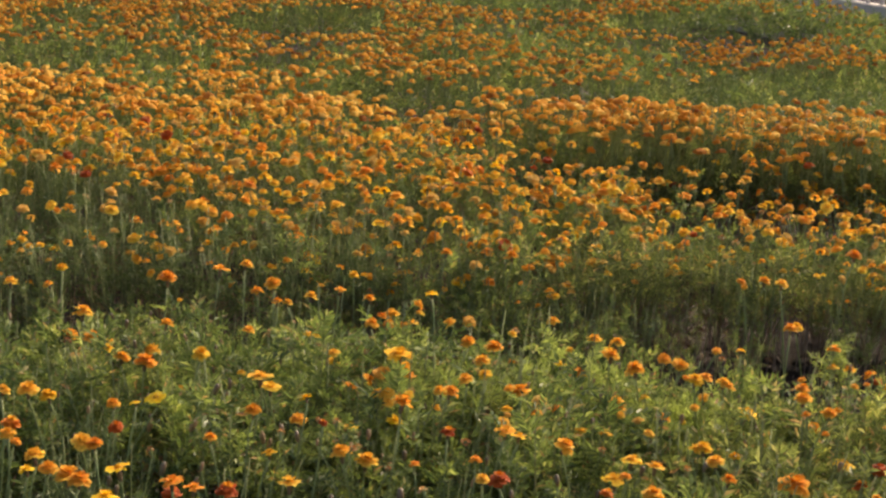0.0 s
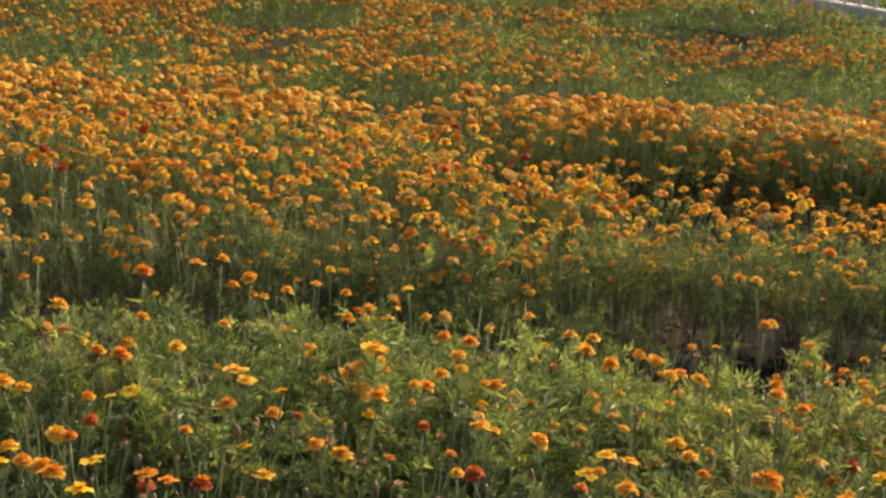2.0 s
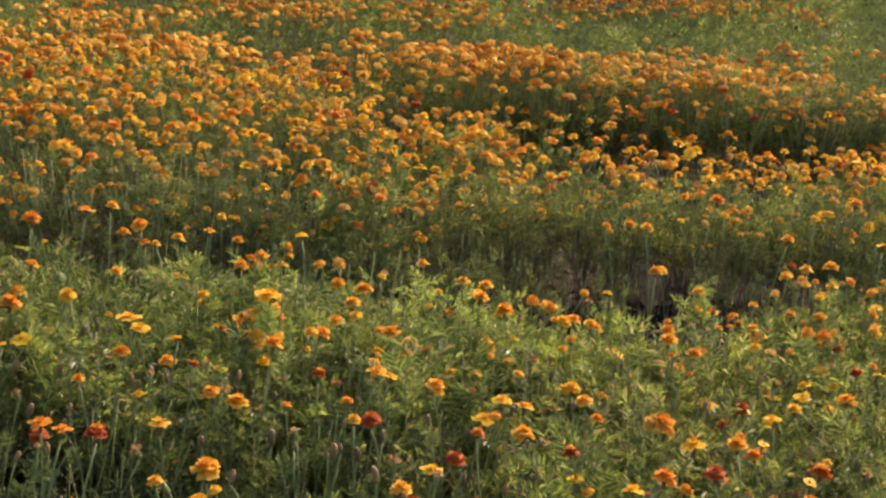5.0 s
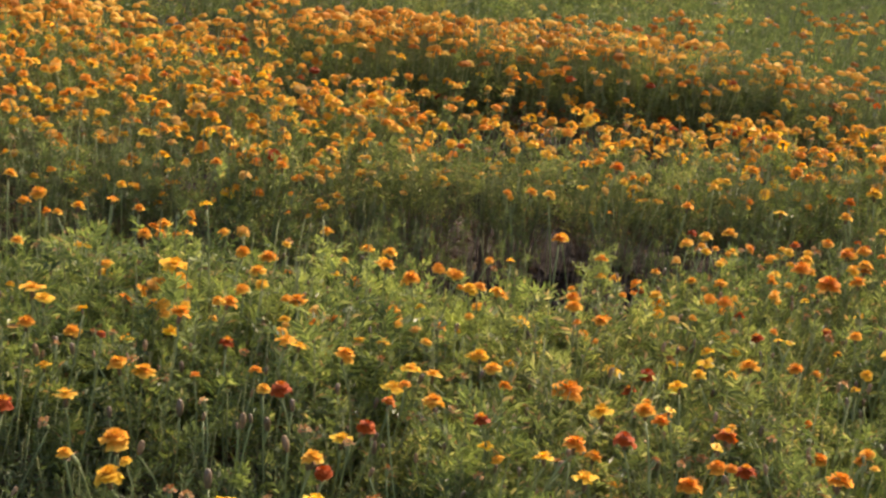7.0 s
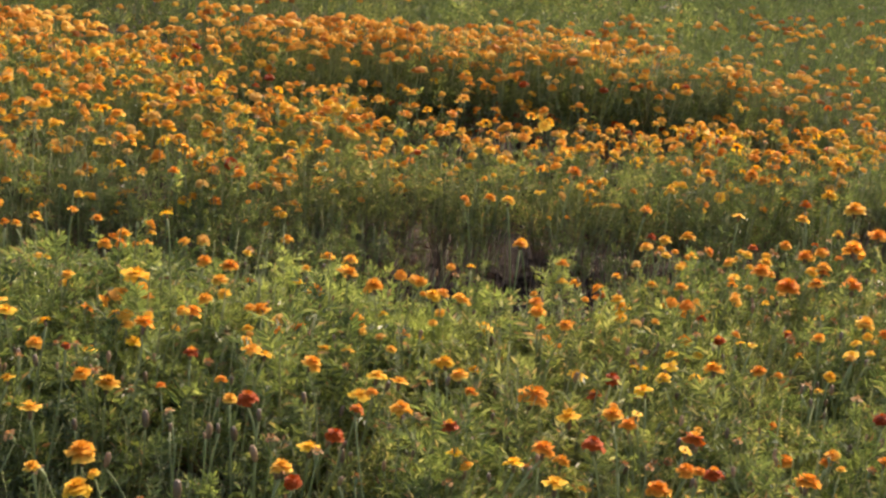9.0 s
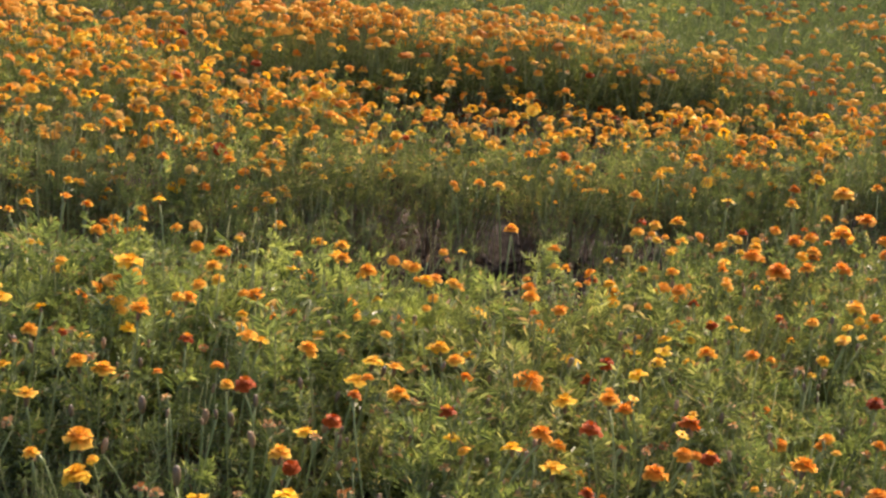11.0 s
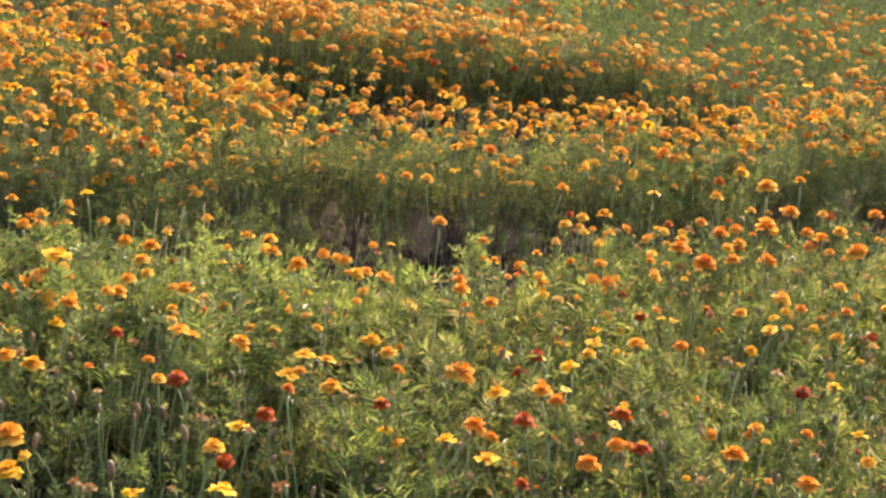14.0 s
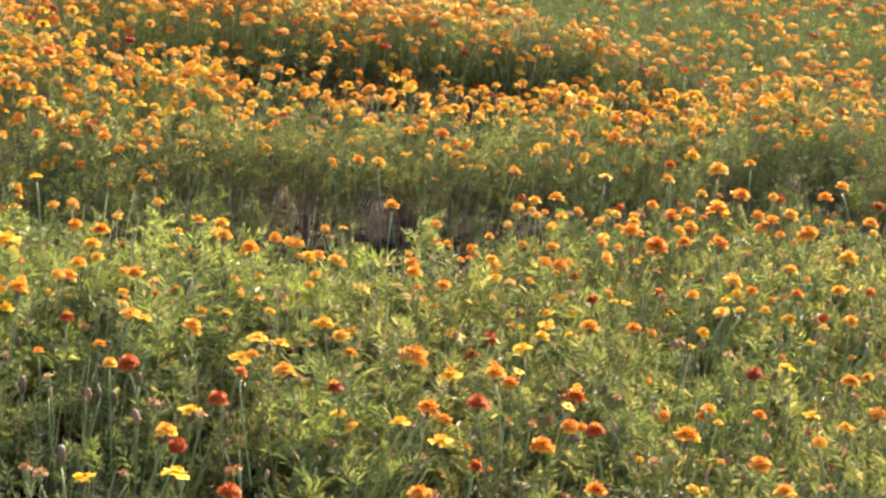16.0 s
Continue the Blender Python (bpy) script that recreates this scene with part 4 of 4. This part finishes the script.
# blooms that lean out of the shaded front of the third bed
for k in range(150):
    x = rng.uniform(0.2, 2.6)
    if x < 1.1 and rng.random() < 0.5:
        continue
    y = float(np.interp(x, (0.0, 0.45, 1.0, 1.5, 2.1, 2.8), (6.45, 6.82, 6.98, 6.98, 6.86, 6.8))) - rng.uniform(0.0, 0.25)
    flower(x, y, rng.uniform(0.22, 0.52), rng.choice(MIDS + BUFFS[:1] + MID_REDS), rng.uniform(0.8, 1.15), "ruffled orange bloom on a tall stalk", "double", 0.28, True)

# ---- the field beyond, past counting ----


def far_field():
    gen = np.random.default_rng(5)
    leaf_v, leaf_f, leaf_m, stem_v, stem_f, pet_v, pet_f, pet_m = [], [], [], [], [], [], [], []
    ln = pn = 0
    count = 0
    spots = []
    for j in range(80):
        for i in range(-60, 80):
            x = (i + 0.5 * (j % 2)) * 0.25 + rng.uniform(-0.08, 0.08)
            y = 6.75 + j * 0.215 + rng.uniform(-0.07, 0.07)
            if y < 19.6 and in_sight(x, y, 0.5) and in_field(x, y):
                spots.append((x, y))
    # the flanks of the beds, on both sides of the walk's view
    flank = []
    for j in range(50):
        for i in range(-17, 27):
            x, y = i * 0.29 + rng.uniform(-0.1, 0.1), 1.75 + j * 0.34 + rng.uniform(-0.1, 0.1)
            bed = y < near_edge(x) - 0.05 or y > second_edge(x) + 0.1
            if bed and in_field(x, y) and not in_sight(x, y, 0.5 if y > 6.75 else 0.2):
                flank.append((x, y))
    for x, y in spots + flank:
        low = hollow(x, y)
        rim = y > 7 and low < 0.5 and hollow(x, y - 0.4) > 0.4
        tall = rng.uniform(0.74, 0.95) * swell(x, y) * (1 - 0.5 * low) * (1 - 0.2 * open_stand(x, y) * (1 - weedy(x, y)))
        if from_fence(x, y) < 2.0 and y > 12 and x < 4.2 and low < 0.3:
            tall = rng.uniform(0.98, 1.06)
        gz = ground_at(x, y)
        aside = not in_sight(x, y, 0.5 if y > 6.75 else 0.2) or beyond_view(x, y)
        n = 9 if aside else 54 if y < 8.5 else 34 if y < 11 else 25 if y < 14 else 15
        n = n if aside else int((1.25 if y < 9.5 else 1.05) * n * (1 - 0.1 * low) * (1 - 0.3 * open_stand(x, y)) * (1 + 0.4 * weedy(x, y)))
        grow = 2.6 if aside else 1.0 if y < 8.5 else 1.2 if y < 11 else 1.5 if y < 14 else 2.0
        n = int(n * 1.7) if rim else n
        base, way = bush_leaves(gen, n, shoots_of(gen, 10, 0.45 * tall, 0.18), 0.2 if rim else 0.58)
        v, f = feather_leaves(gen, base, way, gen.uniform(0.055, 0.09, n) * grow ** 0.4, 2, 0.029 * grow ** 0.5, 0.15)
        leaf_v.append(v + np.array([x, y, gz]))
        leaf_f.append(f + ln)
        # Darkened leaves give hollows and their rims shade; others tone down bright patches.
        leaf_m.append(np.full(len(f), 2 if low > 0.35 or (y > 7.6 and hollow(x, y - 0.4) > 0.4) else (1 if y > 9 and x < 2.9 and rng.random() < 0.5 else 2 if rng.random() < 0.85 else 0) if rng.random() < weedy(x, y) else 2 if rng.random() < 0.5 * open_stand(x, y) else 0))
        ln += len(v)
    # blossoms: a ruffled cap of two rings
    tries = 54000
    fx, fy = gen.uniform(-5, 8, tries), gen.uniform(6.75, 19.5, tries)
    # and those on the flanks of the first two beds
    side_x, side_y = gen.uniform(-4.5, 7, 9000), gen.uniform(1.9, 6.75, 9000)
    bare = [in_sight(a, b, 0.15) or near_edge(a) - 0.05 < b < second_edge(a) + 0.1 or gen.random() < (0.85 if b < near_edge(a) else 0.3) for a, b in zip(side_x, side_y)]
    fx, fy = np.concatenate([fx, side_x[~np.array(bare)]]), np.concatenate([fy, side_y[~np.array(bare)]])
    for x, y in zip(fx, fy):
        if y < 6.75:
            if gen.random() < 0.35:
                continue
        elif not in_field(x, y) or gen.random() > (1.0 if in_sight(x, y, 0.15) and not beyond_view(x, y) else 0.2) or gen.random() > bloom_share(x, y) * (1 - 0.25 * open_stand(x, y)) * (1 - (0.7 if y > 9 else 0.3) * weedy(x, y)) * (1 - (0.85 * hollow(x, y - 0.4) if y > 7.8 else 0)):
            continue
        if y > 12 and from_fence(x, y) < 2.2 and gen.random() < 0.45:
            continue
        count += 1
        r = (0.027 if y < 8.4 else 0.0255 if y < 10 else 0.0225) * gen.uniform(0.62, 1.12)
        z = ground_at(x, y) + 0.475 * swell(x, y) + gen.uniform(-0.06, 0.04) * (1.0 if y < 9 else 0.6)
        k = 8 if y < 9 else 6
        a = np.arange(k) * 2 * math.pi / k + gen.uniform(0, 6)
        out = r * np.where(np.arange(k) % 2, 0.85, 1.08) * gen.uniform(0.85, 1.12, k)
        ins = r * 0.6 * gen.uniform(0.65, 1.3, k)
        lean = gen.normal(0, 0.15, 2)
        ring0 = np.stack([out * np.cos(a), out * np.sin(a), gen.uniform(-0.011, -0.005, k)], axis=1)
        ring1 = np.stack([ins * np.cos(a + 0.4), ins * np.sin(a + 0.4), 0.005 + gen.uniform(-0.003, 0.003, k)], axis=1)
        v = np.concatenate([ring0, ring1, [[0, 0, gen.uniform(0.006, 0.010)]]])
        v[:, 2] += v[:, 0] * lean[0] + v[:, 1] * lean[1]
        ids = np.arange(k)
        nxt = (ids + 1) % k
        f = np.concatenate([np.stack([ids, nxt, k + ids], 1), np.stack([nxt, k + nxt, k + ids], 1), np.stack([k + ids, k + nxt, np.full(k, 2 * k)], 1)])
        pet_v.append(v + np.array([x, y, z]))
        pet_f.append(f + pn)
        pet_m.append(np.full(len(f), int(gen.random() < (y - 8.4) / 1.6)))
        pn += len(v)
        # a plain three-sided stalk
        m = len(stem_v) * 6
        top = np.array([x, y, z - 0.004])
        foot = top + np.array([gen.normal(0, 0.02), gen.normal(0, 0.02), -0.16])
        tri = np.array([[1, 0, 0], [-0.5, 0.87, 0], [-0.5, -0.87, 0]])
        stem_v.append(np.concatenate([foot + tri * 0.0022, top + tri * 0.0035]))
        stem_f.append(np.array([[0, 1, 4], [0, 4, 3], [1, 2, 5], [1, 5, 4], [2, 0, 3], [2, 3, 5]]) + m)
    field = new("marigold_field")
    tagged(field, label="wide field of orange marigolds in full bloom", category="flower field", kind="stuff")
    part("foliage", mesh_of("field_foliage", np.concatenate(leaf_v), np.concatenate(leaf_f), [LEAF, WEED, SHADE_LEAF], np.concatenate(leaf_m)), field, kind="stuff")
    part("stalks", mesh_of("field_stalks", np.concatenate(stem_v), np.concatenate(stem_f), [STALK]), field, kind="stuff")
    part("flowers", mesh_of("field_flowers", np.concatenate(pet_v), np.concatenate(pet_f), [FIELD_PETAL, FAR_PETAL], np.concatenate(pet_m)), field, kind="stuff")


far_field()

# ---- litter in the furrow ----


def litter():
    """Dry leaves and snapped stalks lying on the soil between the beds."""
    gen = np.random.default_rng(9)
    verts, faces = [], []
    for k in range(1500):
        x = gen.uniform(-2.2, 3.2)
        y = gen.uniform(near_edge(x) - 0.1, second_edge(x) + 0.35)
        a, long, wide = gen.uniform(0, 6.28), gen.uniform(0.02, 0.09), gen.uniform(0.002, 0.008)
        z = ground_at(x, y) + 0.004
        c, s = math.cos(a), math.sin(a)
        lift = gen.uniform(0.0, 0.02)
        n = len(verts)
        verts += [(x, y, z), (x + c * long * 0.5 - s * wide, y + s * long * 0.5 + c * wide, z + lift + 0.003),
                  (x + c * long, y + s * long, z + lift * 0.4), (x + c * long * 0.5 + s * wide, y + s * long * 0.5 - c * wide, z + lift)]
        faces += [(n, n + 1, n + 2), (n, n + 2, n + 3)]
    return mesh_of("litter", verts, faces, [LITTER])


tagged(new("leaf_litter", litter()), label="dry brown leaf litter lying in the furrow", category="litter", kind="stuff")

def clods():
    """Crumbled lumps of earth in the furrow."""
    gen = np.random.default_rng(12)
    bm = bmesh.new()
    bmesh.ops.create_icosphere(bm, subdivisions=1, radius=1.0)
    ball = np.array([v.co[:] for v in bm.verts])
    tri = np.array([[v.index for v in f.verts] for f in bm.faces])
    bm.free()
    verts, faces = [], []
    for k in range(1300):
        x = gen.uniform(-1.5, 2.6)
        y = gen.uniform(near_edge(x) - 0.05, second_edge(x) + 0.25)
        r = 0.006 + 0.03 * gen.random() ** 3
        lump = ball * gen.uniform(0.6, 1.3, (len(ball), 1)) * np.array([r * gen.uniform(0.8, 1.5), r, r * 0.7])
        verts.append(lump + np.array([x, y, ground_at(x, y) + 0.25 * r]))
        faces.append(tri + k * len(ball))
    return mesh_of("clods", np.concatenate(verts), np.concatenate(faces), [SOIL], None, False)


tagged(new("soil_clods", clods()), label="dark crumbled soil clods lying in the furrow", category="soil", kind="stuff")

# ---- railing and road behind the field ----


def box_mesh(name, size, mat, edge=0.004):
    bm = bmesh.new()
    bmesh.ops.create_cube(bm, size=1.0)
    bmesh.ops.scale(bm, vec=size, verts=bm.verts)
    bmesh.ops.bevel(bm, geom=bm.edges[:], offset=edge, segments=1, affect="EDGES")
    me = bpy.data.meshes.new(name)
    bm.to_mesh(me)
    bm.free()
    me.materials.append(mat)
    return me


def along_fence(s, aside, z):
    side = Vector((-FENCE_WAY.y, FENCE_WAY.x, 0))
    p = FENCE_AT + FENCE_WAY * s + side * aside
    return Matrix.Translation((p.x, p.y, z)) @ Matrix.Rotation(math.atan2(FENCE_WAY.y, FENCE_WAY.x), 4, "Z")


kerb = new("kerb", box_mesh("kerb", (11.0, 0.14, 0.80), CONCRETE, 0.015))
kerb.matrix_basis = along_fence(-4.5, 0.05, 0.085)
tagged(kerb, label="pale concrete kerb along the edge of the field", category="kerb", kind="structure")
railing = new("railing")
railing.matrix_basis = along_fence(-4.5, 0.06, 0.485)
tagged(railing, label="pale grey painted metal railing standing on a concrete kerb", category="railing")
post = box_mesh("baluster", (0.034, 0.034, 0.80), GREY)
for k in range(51):
    part("baluster", post, railing, Matrix.Translation((-5.4 + k * 0.213, 0, 0.40)))
part("rail", box_mesh("rail", (11.0, 0.045, 0.05), GREY, 0.008), railing, Matrix.Translation((0, 0, 0.827)))
road = new("road", box_mesh("road", (60.0, 14.0, 0.06), ASPHALT, 0.01))
road.matrix_basis = along_fence(-29.0, 7.4, 0.0)
tagged(road, label="dark asphalt road behind the railing", category="road", kind="structure")
